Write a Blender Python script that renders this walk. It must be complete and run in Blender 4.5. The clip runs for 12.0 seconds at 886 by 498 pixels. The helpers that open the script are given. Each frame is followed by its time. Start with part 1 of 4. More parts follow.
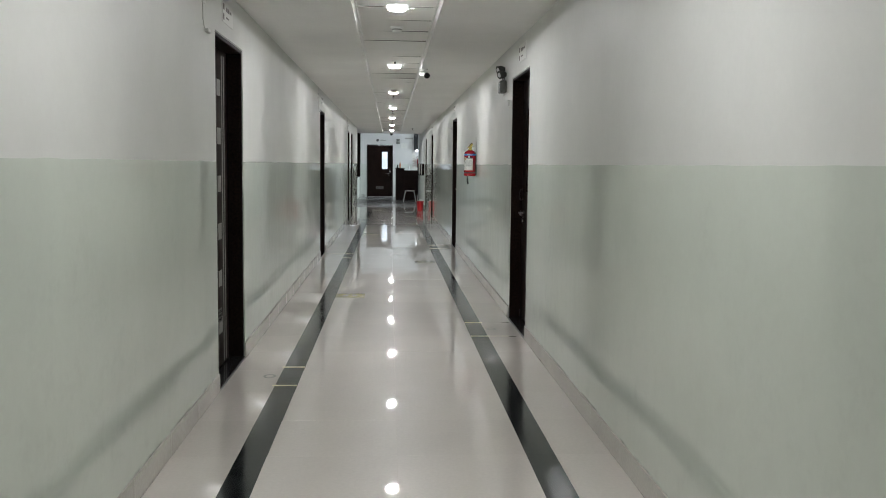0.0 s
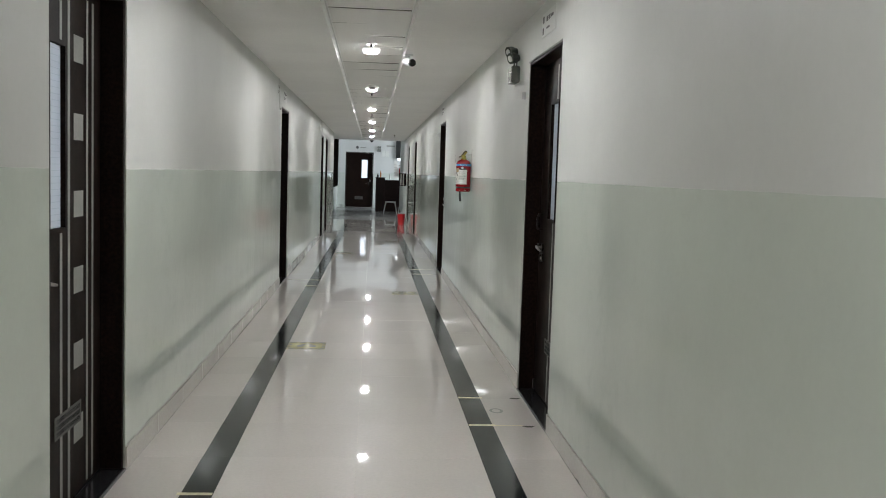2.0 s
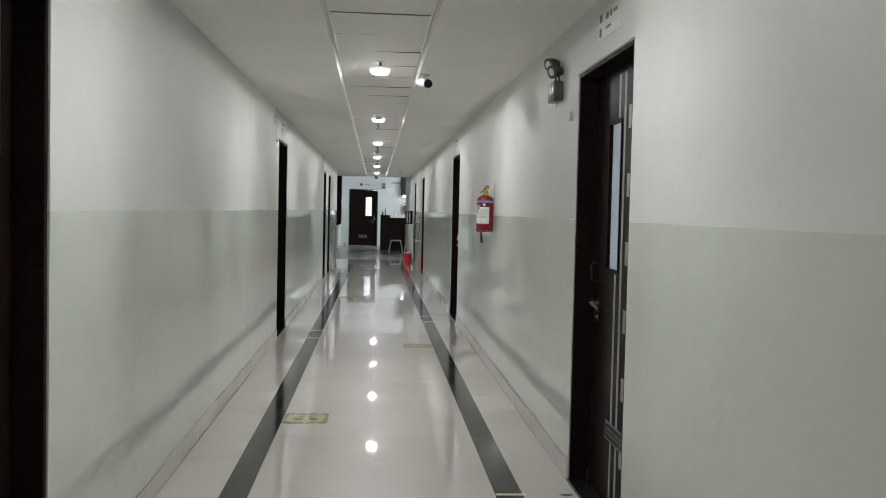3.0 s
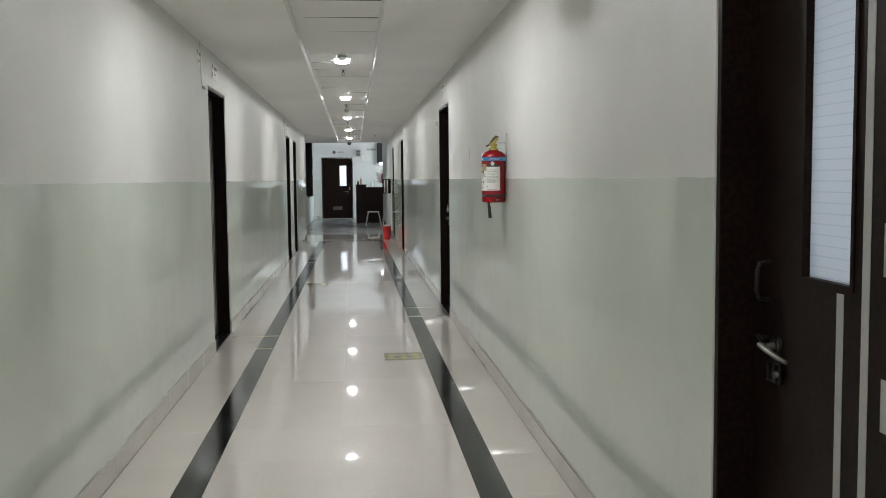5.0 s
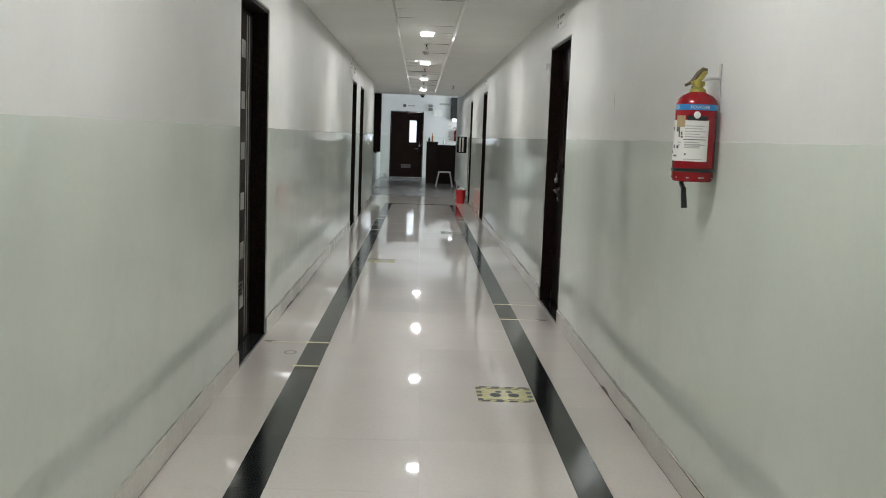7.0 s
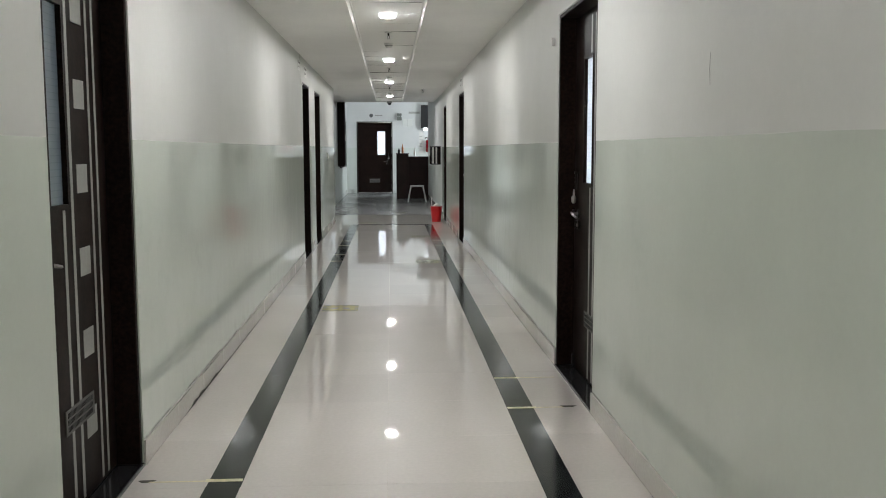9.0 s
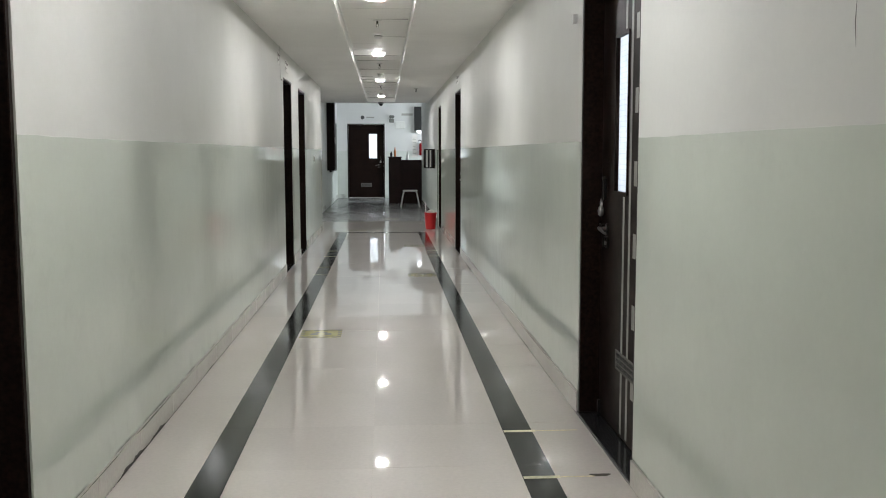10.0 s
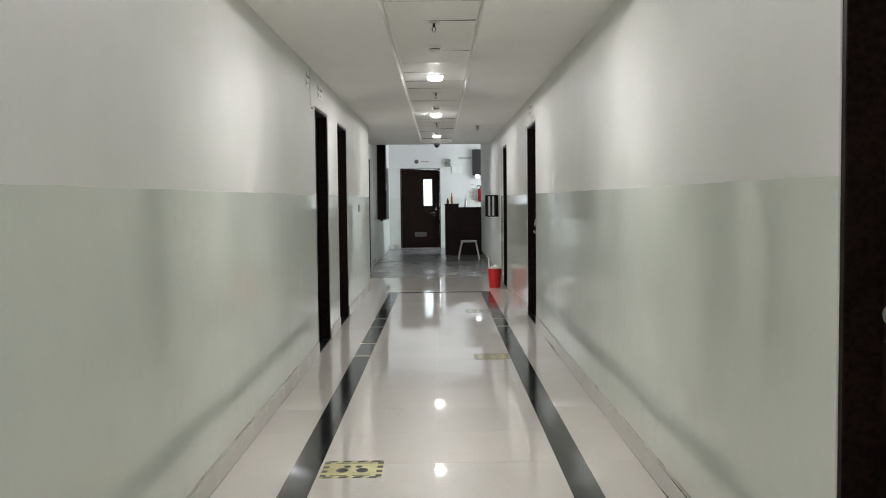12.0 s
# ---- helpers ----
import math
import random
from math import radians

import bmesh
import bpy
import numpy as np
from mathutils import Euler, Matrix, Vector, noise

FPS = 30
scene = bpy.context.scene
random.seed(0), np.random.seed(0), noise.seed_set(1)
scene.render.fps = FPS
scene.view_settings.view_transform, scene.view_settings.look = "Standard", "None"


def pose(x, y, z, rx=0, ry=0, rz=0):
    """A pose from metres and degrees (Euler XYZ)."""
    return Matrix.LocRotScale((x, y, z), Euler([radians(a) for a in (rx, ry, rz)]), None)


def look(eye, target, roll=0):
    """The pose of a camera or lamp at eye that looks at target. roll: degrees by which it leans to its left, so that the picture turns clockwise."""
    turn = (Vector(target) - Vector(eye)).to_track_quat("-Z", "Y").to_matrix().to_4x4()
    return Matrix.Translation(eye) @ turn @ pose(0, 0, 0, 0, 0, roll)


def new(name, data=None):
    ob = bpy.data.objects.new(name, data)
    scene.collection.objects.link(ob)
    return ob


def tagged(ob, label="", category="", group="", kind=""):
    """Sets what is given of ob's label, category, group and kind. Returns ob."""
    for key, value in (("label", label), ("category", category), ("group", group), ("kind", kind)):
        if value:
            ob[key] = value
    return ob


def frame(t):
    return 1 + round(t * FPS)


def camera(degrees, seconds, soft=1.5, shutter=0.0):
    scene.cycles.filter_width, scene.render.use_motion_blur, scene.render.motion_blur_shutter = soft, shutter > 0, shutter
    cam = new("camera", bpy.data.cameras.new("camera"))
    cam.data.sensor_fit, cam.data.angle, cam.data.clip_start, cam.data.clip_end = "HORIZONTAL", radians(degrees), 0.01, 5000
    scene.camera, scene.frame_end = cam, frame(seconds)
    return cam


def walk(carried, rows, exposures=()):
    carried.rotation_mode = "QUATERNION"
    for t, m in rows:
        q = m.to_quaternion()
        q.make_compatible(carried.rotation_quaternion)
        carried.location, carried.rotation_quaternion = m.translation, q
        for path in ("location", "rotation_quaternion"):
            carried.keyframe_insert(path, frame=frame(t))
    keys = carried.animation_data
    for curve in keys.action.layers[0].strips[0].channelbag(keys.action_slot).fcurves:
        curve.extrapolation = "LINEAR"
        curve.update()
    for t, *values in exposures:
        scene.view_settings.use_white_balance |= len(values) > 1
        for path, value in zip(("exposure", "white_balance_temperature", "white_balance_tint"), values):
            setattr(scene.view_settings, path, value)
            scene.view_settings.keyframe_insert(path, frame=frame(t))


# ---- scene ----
cam = camera(50.8, 12.0, soft=1.0)
EXPOSURES = [(0.0, -0.34, 6320, 10), (5.5, -0.22, 6390, 10), (9.5, -0.15, 6450, 10), (10.5, -0.07, 6480, 10), (12.0, -0.01, 6520, 11)]
PATH = [
    (0, (-0.038, -0.08, 1.337), (0.076, 1.908, 1.157), 0.6),
    (0.5, (-0.057, 0.435, 1.349), (0.06, 2.42, 1.138), 1.8),
    (1, (0.024, 1.07, 1.34), (0.164, 3.054, 1.133), 0.2),
    (1.5, (0.033, 1.592, 1.336), (0.171, 3.578, 1.152), 0.7),
    (2, (0.042, 2.137, 1.362), (0.197, 4.125, 1.203), 1.8),
    (2.5, (0.047, 2.753, 1.375), (0.214, 4.742, 1.253), 0.9),
    (3, (-0.008, 3.297, 1.371), (0.138, 5.29, 1.29), 1.3),
    (5, (0.088, 5.682, 1.346), (0.277, 7.667, 1.196), -0.6),
    (5.5, (0.056, 6.274, 1.336), (0.243, 8.262, 1.215), 1.0),
    (6, (0.024, 6.82, 1.334), (0.205, 8.808, 1.216), 1.1),
    (6.5, (0.0, 7.415, 1.327), (0.08, 9.407, 1.166), 0.8),
    (7, (-0.041, 7.955, 1.324), (0.017, 9.94, 1.087), 2.1),
    (9, (0.023, 10.174, 1.305), (0.133, 12.16, 1.092), -0.1),
    (9.5, (0.034, 10.691, 1.298), (0.147, 12.677, 1.084), 0.5),
    (10, (0.059, 11.186, 1.289), (0.183, 13.171, 1.084), -0.1),
    (10.5, (0.076, 11.767, 1.329), (0.17, 13.759, 1.179), -1.2),
    (11, (0.028, 12.285, 1.333), (0.091, 14.279, 1.191), -0.1),
    (11.5, (0.048, 12.868, 1.309), (0.118, 14.863, 1.19), -0.6),
    (12, (0.027, 13.385, 1.294), (0.035, 15.382, 1.188), -0.6),
]
walk(cam, [(t, look(eye, target, roll)) for t, eye, target, roll in PATH], EXPOSURES)

# ---- light and exposure ----
world = bpy.data.worlds.new("world")
scene.world = world
world.use_nodes = True
wnt = world.node_tree
sky = wnt.nodes.new("ShaderNodeTexSky")
sky.sky_type, sky.sun_disc = "NISHITA", False
sky.sun_elevation, sky.sun_rotation = radians(40), radians(120)
wnt.nodes["Background"].inputs["Strength"].default_value = 0.1
wnt.links.new(sky.outputs[0], wnt.nodes["Background"].inputs[0])

LAMP_POWER = 628.0
LAMP_COLOR = (1.0, 0.992, 0.985)
LAMP_Y = [-5.2, -1.28, 2.64, 6.56, 10.47, 14.30, 18.19, 22.14, 26.01, 30.06]


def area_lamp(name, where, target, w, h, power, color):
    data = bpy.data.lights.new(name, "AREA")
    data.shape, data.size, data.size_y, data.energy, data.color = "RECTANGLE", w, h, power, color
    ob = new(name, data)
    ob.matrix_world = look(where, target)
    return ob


# daylight of the rooms behind the glazed doors, and an added source that brightens the hall
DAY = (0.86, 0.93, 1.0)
area_lamp("hall_added_light", (3.9, 36.6, 1.6), (0.0, 36.6, 1.2), 2.1, 1.4, 165, DAY)
area_lamp("room_light", (-2.2, 5.75, 1.5), (-1.1, 5.75, 1.45), 0.7, 1.2, 17, DAY)
area_lamp("room_light", (-2.2, 13.5, 1.5), (-1.1, 13.5, 1.45), 0.7, 1.2, 2.5, (0.7, 0.9, 1.0))
area_lamp("room_light", (2.2, 7.5, 1.5), (1.1, 7.5, 1.45), 0.7, 1.2, 15, DAY)
area_lamp("room_light", (2.2, 15.2, 1.5), (1.1, 15.2, 1.45), 0.7, 1.2, 52, DAY)
area_lamp("room_light", (-0.22, 39.3, 1.5), (-0.22, 38.2, 1.45), 0.7, 1.2, 55, DAY)

# ---- materials ----


def material(name, base, rough=0.5, metal=0.0, spec=0.5, grain=0.0, grain_scale=30.0, bump=0.0, bump_scale=60.0, blotch=0.0, blotch_scale=1.5, rand=0.0, rough_var=0.0):
    m = bpy.data.materials.new(name)
    m.use_nodes = True
    nt = m.node_tree
    n, l = nt.nodes, nt.links
    b = n["Principled BSDF"]
    b.inputs["Base Color"].default_value = (*base, 1)
    b.inputs["Roughness"].default_value = rough
    b.inputs["Metallic"].default_value = metal
    b.inputs["Specular IOR Level"].default_value = spec
    geo = n.new("ShaderNodeNewGeometry")
    out = None

    def noise_tex(scale, detail=4):
        t = n.new("ShaderNodeTexNoise")
        t.inputs["Scale"].default_value, t.inputs["Detail"].default_value = scale, detail
        l.new(geo.outputs["Position"], t.inputs["Vector"])
        return t

    def scaled(source, amount, prev):
        # multiplies the colour by 1 +- amount
        mr = n.new("ShaderNodeMapRange")
        mr.inputs[1].default_value, mr.inputs[2].default_value = 0.3, 0.7
        mr.inputs[3].default_value, mr.inputs[4].default_value = 1 - amount, 1 + amount
        l.new(source, mr.inputs[0])
        mx = n.new("ShaderNodeMix")
        mx.data_type, mx.blend_type = "RGBA", "MULTIPLY"
        mx.inputs[0].default_value = 1.0
        if prev is None:
            mx.inputs[6].default_value = (*base, 1)
        else:
            l.new(prev, mx.inputs[6])
        l.new(mr.outputs[0], mx.inputs[7])
        return mx.outputs[2]

    if grain:
        out = scaled(noise_tex(grain_scale).outputs[0], grain, out)
    if blotch:
        out = scaled(noise_tex(blotch_scale, 3).outputs[0], blotch, out)
    if rand:
        oi = n.new("ShaderNodeObjectInfo")
        out = scaled(oi.outputs["Random"], rand, out)
    if out is not None:
        l.new(out, b.inputs["Base Color"])
    if bump:
        bp = n.new("ShaderNodeBump")
        bp.inputs["Strength"].default_value, bp.inputs["Distance"].default_value = bump, 0.01
        l.new(noise_tex(bump_scale, 3).outputs[0], bp.inputs["Height"])
        l.new(bp.outputs[0], b.inputs["Normal"])
    if rough_var:
        mr = n.new("ShaderNodeMapRange")
        mr.inputs[1].default_value, mr.inputs[2].default_value = 0.3, 0.7
        mr.inputs[3].default_value, mr.inputs[4].default_value = max(0.02, rough - rough_var), rough + rough_var
        l.new(noise_tex(3.0, 4).outputs[0], mr.inputs[0])
        l.new(mr.outputs[0], b.inputs["Roughness"])
    return m


def polish(m, weight, rough):
    """A thin clear polish over a material."""
    b = m.node_tree.nodes["Principled BSDF"]
    b.inputs["Coat Weight"].default_value, b.inputs["Coat Roughness"].default_value = weight, rough
    for link in b.inputs["Normal"].links:
        m.node_tree.links.new(link.from_socket, b.inputs["Coat Normal"])
    return m


def emitter(name, color, strength):
    m = bpy.data.materials.new(name)
    m.use_nodes = True
    b = m.node_tree.nodes["Principled BSDF"]
    b.inputs["Base Color"].default_value = (0.8, 0.8, 0.8, 1)
    b.inputs["Emission Color"].default_value = (*color, 1)
    b.inputs["Emission Strength"].default_value = strength
    return m


def wall_paint(name, upper, lower, line, gloss_low=0.048, gloss_up=0.46):
    """Off-white emulsion above a painted line, pale green enamel below it, with scuffs, painted reflection patches and
    a grimy foot.
    """
    m = bpy.data.materials.new(name)
    m.use_nodes = True
    nt = m.node_tree
    n, l = nt.nodes, nt.links
    b = n["Principled BSDF"]
    geo = n.new("ShaderNodeNewGeometry")
    sep = n.new("ShaderNodeSeparateXYZ")
    l.new(geo.outputs["Position"], sep.inputs[0])

    def tex(scale, detail=4, rough=0.55):
        t = n.new("ShaderNodeTexNoise")
        t.inputs["Scale"].default_value, t.inputs["Detail"].default_value, t.inputs["Roughness"].default_value = scale, detail, rough
        l.new(geo.outputs["Position"], t.inputs["Vector"])
        return t.outputs[0]

    def rng(src, a, bb, c, d):
        r = n.new("ShaderNodeMapRange")
        for i, v in zip((1, 2, 3, 4), (a, bb, c, d)):
            r.inputs[i].default_value = v
        l.new(src, r.inputs[0])
        return r.outputs[0]

    def calc(op, x, y):
        k = n.new("ShaderNodeMath")
        k.operation = op
        for i, v in enumerate((x, y)):
            if isinstance(v, (int, float)):
                k.inputs[i].default_value = v
            else:
                l.new(v, k.inputs[i])
        return k.outputs[0]

    def mix(fac, x, y, mode="MIX"):
        k = n.new("ShaderNodeMix")
        k.data_type, k.blend_type = "RGBA", mode
        if isinstance(fac, (int, float)):
            k.inputs[0].default_value = fac
        else:
            l.new(fac, k.inputs[0])
        for i, v in ((6, x), (7, y)):
            if isinstance(v, tuple):
                k.inputs[i].default_value = (*v, 1)
            else:
                l.new(v, k.inputs[i])
        return k.outputs[2]

    z = calc("ADD", sep.outputs[2], rng(tex(2.5, 3), 0.3, 0.7, -0.0025, 0.0025))
    low = rng(z, line - 0.002, line + 0.002, 1.0, 0.0)
    col = mix(low, upper, lower)
    col = mix(1.0, col, rng(tex(1.3, 4), 0.3, 0.7, 0.95, 1.04), "MULTIPLY")
    col = mix(1.0, col, rng(tex(40.0, 4), 0.3, 0.7, 0.988, 1.01), "MULTIPLY")
    # scuffs and smudges, with the black border's reflection painted in as darker patches low down
    scuff_reflection = calc("MULTIPLY", rng(tex(5.0, 6, 0.65), 0.56, 0.78, 0.0, 0.30), rng(sep.outputs[2], 0.1, 0.9, 1.0, 0.1))
    col = mix(scuff_reflection, col, (0.36, 0.36, 0.32))
    smudge = calc("MULTIPLY", rng(tex(9.0, 5, 0.7), 0.50, 0.72, 0.0, 0.14), rng(tex(0.9, 3, 0.5), 0.48, 0.62, 0.0, 1.0))
    col = mix(calc("MULTIPLY", smudge, low), col, (0.30, 0.32, 0.28))
    # dirt in the joint above the skirting
    foot = calc("MULTIPLY", rng(sep.outputs[2], 0.108, 0.120, 1.0, 0.0), rng(tex(2.6, 4, 0.6), 0.46, 0.62, 0.0, 0.7))
    col = mix(foot, col, (0.10, 0.095, 0.08))
    l.new(col, b.inputs["Base Color"])
    rough = mix(low, (gloss_up, gloss_up, gloss_up), (gloss_low, gloss_low, gloss_low))
    rough = mix(1.0, rough, rng(tex(2.2, 4), 0.3, 0.7, 0.85, 1.2), "MULTIPLY")
    l.new(rough, b.inputs["Roughness"])
    bp = n.new("ShaderNodeBump")
    b.inputs["Specular IOR Level"].default_value = 0.5
    # sheen brightens the paint at grazing view, standing in for brighter far walls
    b.inputs["Sheen Weight"].default_value, b.inputs["Sheen Roughness"].default_value = 0.16, 0.35
    b.inputs["Sheen Tint"].default_value = (0.9, 1.0, 0.92, 1)
    bp.inputs["Strength"].default_value, bp.inputs["Distance"].default_value = 0.10, 0.01
    # upright brush and trowel waves, far longer in height than in length
    squash = n.new("ShaderNodeMapping")
    squash.inputs["Scale"].default_value = (1.0, 1.0, 0.16)
    l.new(geo.outputs["Position"], squash.inputs["Vector"])
    wave_tex = n.new("ShaderNodeTexNoise")
    wave_tex.inputs["Scale"].default_value, wave_tex.inputs["Detail"].default_value = 7.0, 3
    l.new(squash.outputs[0], wave_tex.inputs["Vector"])
    waves = wave_tex.outputs[0]
    l.new(calc("ADD", calc("MULTIPLY", tex(2.2, 2), 2.6), calc("ADD", calc("MULTIPLY", waves, rng(low, 0.0, 1.0, 0.04, 0.6)), calc("MULTIPLY", tex(60.0, 2, 0.5), 0.03))), bp.inputs["Height"])
    l.new(bp.outputs[0], b.inputs["Normal"])
    return m


UPPER, LOWER, LINE = (0.69, 0.69, 0.66), (0.62, 0.66, 0.59), 1.343
M_WALL = wall_paint("wall_paint", UPPER, LOWER, LINE)
# lightened, duller copy of the corridor paint, brightening the walls near and in the hall
M_HALLWALL = wall_paint("lightened_wall_paint", (0.72, 0.725, 0.71), (0.66, 0.69, 0.645), LINE, 0.38, 0.5)
M_CEIL = material("gypsum_ceiling", (0.88, 0.875, 0.845), 0.45, grain=0.02, grain_scale=50, bump=0.15, bump_scale=4, blotch=0.03)
M_TILE_CEIL = material("ceiling_tile", (0.88, 0.868, 0.835), 0.55, grain=0.03, grain_scale=120, bump=0.1, bump_scale=140)
M_RAIL = material("painted_rail", (0.80, 0.79, 0.76), 0.30, grain=0.05, grain_scale=40)
M_DARKEDGE = material("dark_tile_edge", (0.20, 0.19, 0.17), 0.8, grain=0.3, grain_scale=80)
M_VOID_SHADE = material("ceiling_void", (0.035, 0.035, 0.033), 0.8, blotch=0.2)
M_FLOOR = material("polished_tile", (0.70, 0.65, 0.605), 0.36, spec=0.3, grain=0.035, grain_scale=55, blotch=0.03, blotch_scale=2.0, rand=0.025, bump=0.012, bump_scale=16)
polish(M_FLOOR, 1.0, 0.024)
M_BAND = material("black_granite", (0.012, 0.014, 0.015), 0.13, spec=0.34, grain=0.35, grain_scale=220, blotch=0.2, blotch_scale=3, rand=0.12, rough_var=0.04)
M_GROUT = material("grout", (0.58, 0.54, 0.49), 0.8, grain=0.15, grain_scale=80)
M_SKIRT = material("skirting_tile", (0.57, 0.55, 0.50), 0.13, grain=0.05, grain_scale=60, blotch=0.08, rand=0.02, rough_var=0.03)
M_HALLFLOOR = material("grey_stone_floor", (0.25, 0.25, 0.25), 0.24, grain=0.10, grain_scale=70, blotch=0.10, blotch_scale=1.2, rand=0.06, rough_var=0.012)
M_WENGE = material("dark_wenge", (0.012, 0.0062, 0.0046), 0.42, spec=0.10, grain=0.5, grain_scale=60, blotch=0.2, blotch_scale=5, rough_var=0.08)
M_STEEL = material("brushed_steel", (0.62, 0.61, 0.59), 0.32, metal=0.9, grain=0.06, grain_scale=90)
M_WORN = material("worn_steel", (0.30, 0.285, 0.265), 0.30, metal=0.85, grain=0.2, grain_scale=120)
M_DARKSTEEL = material("tarnished_steel", (0.05, 0.045, 0.04), 0.32, metal=0.8, grain=0.1, grain_scale=90)
M_INLAY = material("satin_inlay", (0.36, 0.36, 0.335), 0.45, metal=0.1, grain=0.05, grain_scale=70)
M_VENT = material("dull_vent_metal", (0.13, 0.125, 0.115), 0.45, metal=0.3, grain=0.1, grain_scale=70)
M_THRESH = material("threshold_granite", (0.02, 0.02, 0.021), 0.14, grain=0.3, grain_scale=180)
M_WHITE = material("white_plastic", (0.78, 0.78, 0.76), 0.35, blotch=0.03)
M_BLACK = material("black_plastic", (0.015, 0.015, 0.016), 0.3, blotch=0.1)
M_OLIVE = material("grey_green_plastic", (0.075, 0.082, 0.07), 0.22, blotch=0.08)
M_GREYPL = material("grey_plastic", (0.20, 0.21, 0.19), 0.4, blotch=0.06)
M_BROWNPL = material("dark_brown_enamel", (0.06, 0.045, 0.02), 0.4, grain=0.2, grain_scale=60)
M_RED = material("red_enamel", (0.27, 0.006, 0.011), 0.22, grain=0.04, grain_scale=40, blotch=0.05)
M_YELLOW = material("yellow_enamel", (0.36, 0.30, 0.05), 0.4, grain=0.3, grain_scale=45, blotch=0.05)
M_BLUE = material("blue_band", (0.03, 0.20, 0.50), 0.3, blotch=0.04)
M_PAPER = material("paper_label", (0.75, 0.74, 0.70), 0.45, blotch=0.04)
M_INK = material("grey_ink", (0.10, 0.10, 0.10), 0.5, blotch=0.05)
M_SIGNINK = material("sign_print", (0.15, 0.147, 0.14), 0.5, blotch=0.2, blotch_scale=30)
M_FAINT = material("faint_print", (0.42, 0.42, 0.39), 0.5, blotch=0.1)
M_MAT = material("yellow_floor_sticker", (0.84, 0.79, 0.42), 0.25, spec=0.45, grain=0.10, grain_scale=60, blotch=0.12, blotch_scale=9)
polish(M_MAT, 1.0, 0.06)
M_MATINK = material("sticker_black", (0.016, 0.016, 0.010), 0.3, spec=0.4, grain=0.2, grain_scale=70)
M_STAIN = material("dark_stain", (0.045, 0.04, 0.022), 0.6, grain=0.3, grain_scale=60)
M_TAPEWORN = material("worn_yellow_tape", (0.68, 0.60, 0.38), 0.3, grain=0.15, grain_scale=50, blotch=0.15, blotch_scale=14)
M_TAPE = material("cream_tape", (0.74, 0.69, 0.47), 0.35, grain=0.12, grain_scale=60)
M_RING = material("worn_sticker_ring", (0.19, 0.20, 0.17), 0.35, grain=0.2, grain_scale=60)
M_BUCKET = material("red_bucket_plastic", (0.62, 0.02, 0.025), 0.3, blotch=0.05)
M_STOOL = material("white_stool_plastic", (0.72, 0.70, 0.69), 0.35, blotch=0.05)
M_CABLE = material("white_cable", (0.60, 0.60, 0.57), 0.45, blotch=0.1)
M_TAN = material("tan_sticker", (0.42, 0.30, 0.16), 0.45, blotch=0.1)
M_ORANGE = material("orange_plastic", (0.65, 0.22, 0.06), 0.4, blotch=0.05)
M_LIT = emitter("glow_face", (0.9, 0.96, 1.0), 4.0)
M_DIFF = emitter("lamp_diffuser", LAMP_COLOR, LAMP_POWER)
M_DIFF_SIDE = emitter("lamp_opal_side", LAMP_COLOR, 4.0)


def film_glass(name, tint):
    """Glass with a frosted film and thin clear lines."""
    m = bpy.data.materials.new(name)
    m.use_nodes = True
    n, l = m.node_tree.nodes, m.node_tree.links
    out = n["Material Output"]
    tr = n.new("ShaderNodeBsdfTranslucent")
    gl = n.new("ShaderNodeBsdfGlossy")
    gl.inputs["Roughness"].default_value = 0.08
    geo = n.new("ShaderNodeNewGeometry")
    sep = n.new("ShaderNodeSeparateXYZ")
    l.new(geo.outputs["Position"], sep.inputs[0])
    w = n.new("ShaderNodeMath")
    w.operation = "MULTIPLY"
    w.inputs[1].default_value = 42.0
    l.new(sep.outputs[2], w.inputs[0])
    fr = n.new("ShaderNodeMath")
    fr.operation = "FRACT"
    l.new(w.outputs[0], fr.inputs[0])
    gt = n.new("ShaderNodeMath")
    gt.operation = "GREATER_THAN"
    gt.inputs[1].default_value = 0.90
    l.new(fr.outputs[0], gt.inputs[0])
    mc = n.new("ShaderNodeMix")
    mc.data_type = "RGBA"
    mc.inputs[6].default_value = (*[0.82 * c for c in tint], 1)
    mc.inputs[7].default_value = (0.66, 0.69, 0.71, 1)
    l.new(gt.outputs[0], mc.inputs[0])
    l.new(mc.outputs[2], tr.inputs["Color"])
    fz = n.new("ShaderNodeFresnel")
    fz.inputs["IOR"].default_value = 1.45
    mx = n.new("ShaderNodeMixShader")
    l.new(fz.outputs[0], mx.inputs[0])
    l.new(tr.outputs[0], mx.inputs[1])
    l.new(gl.outputs[0], mx.inputs[2])
    l.new(mx.outputs[0], out.inputs["Surface"])
    return m


M_FILM = film_glass("film_glass", (0.95, 0.97, 1.0))

# ---- mesh helpers ----


def box(bm, x0, x1, y0, y1, z0, z1, bevel=0.0, seg=1):
    r = bmesh.ops.create_cube(bm, size=1.0, matrix=Matrix.Translation(((x0 + x1) / 2, (y0 + y1) / 2, (z0 + z1) / 2)) @ Matrix.Diagonal((x1 - x0, y1 - y0, z1 - z0, 1)))
    if bevel:
        edges = list({e for v in r["verts"] for e in v.link_edges})
        bmesh.ops.bevel(bm, geom=edges, offset=bevel, segments=seg, affect="EDGES", profile=0.5)
    return r["verts"]


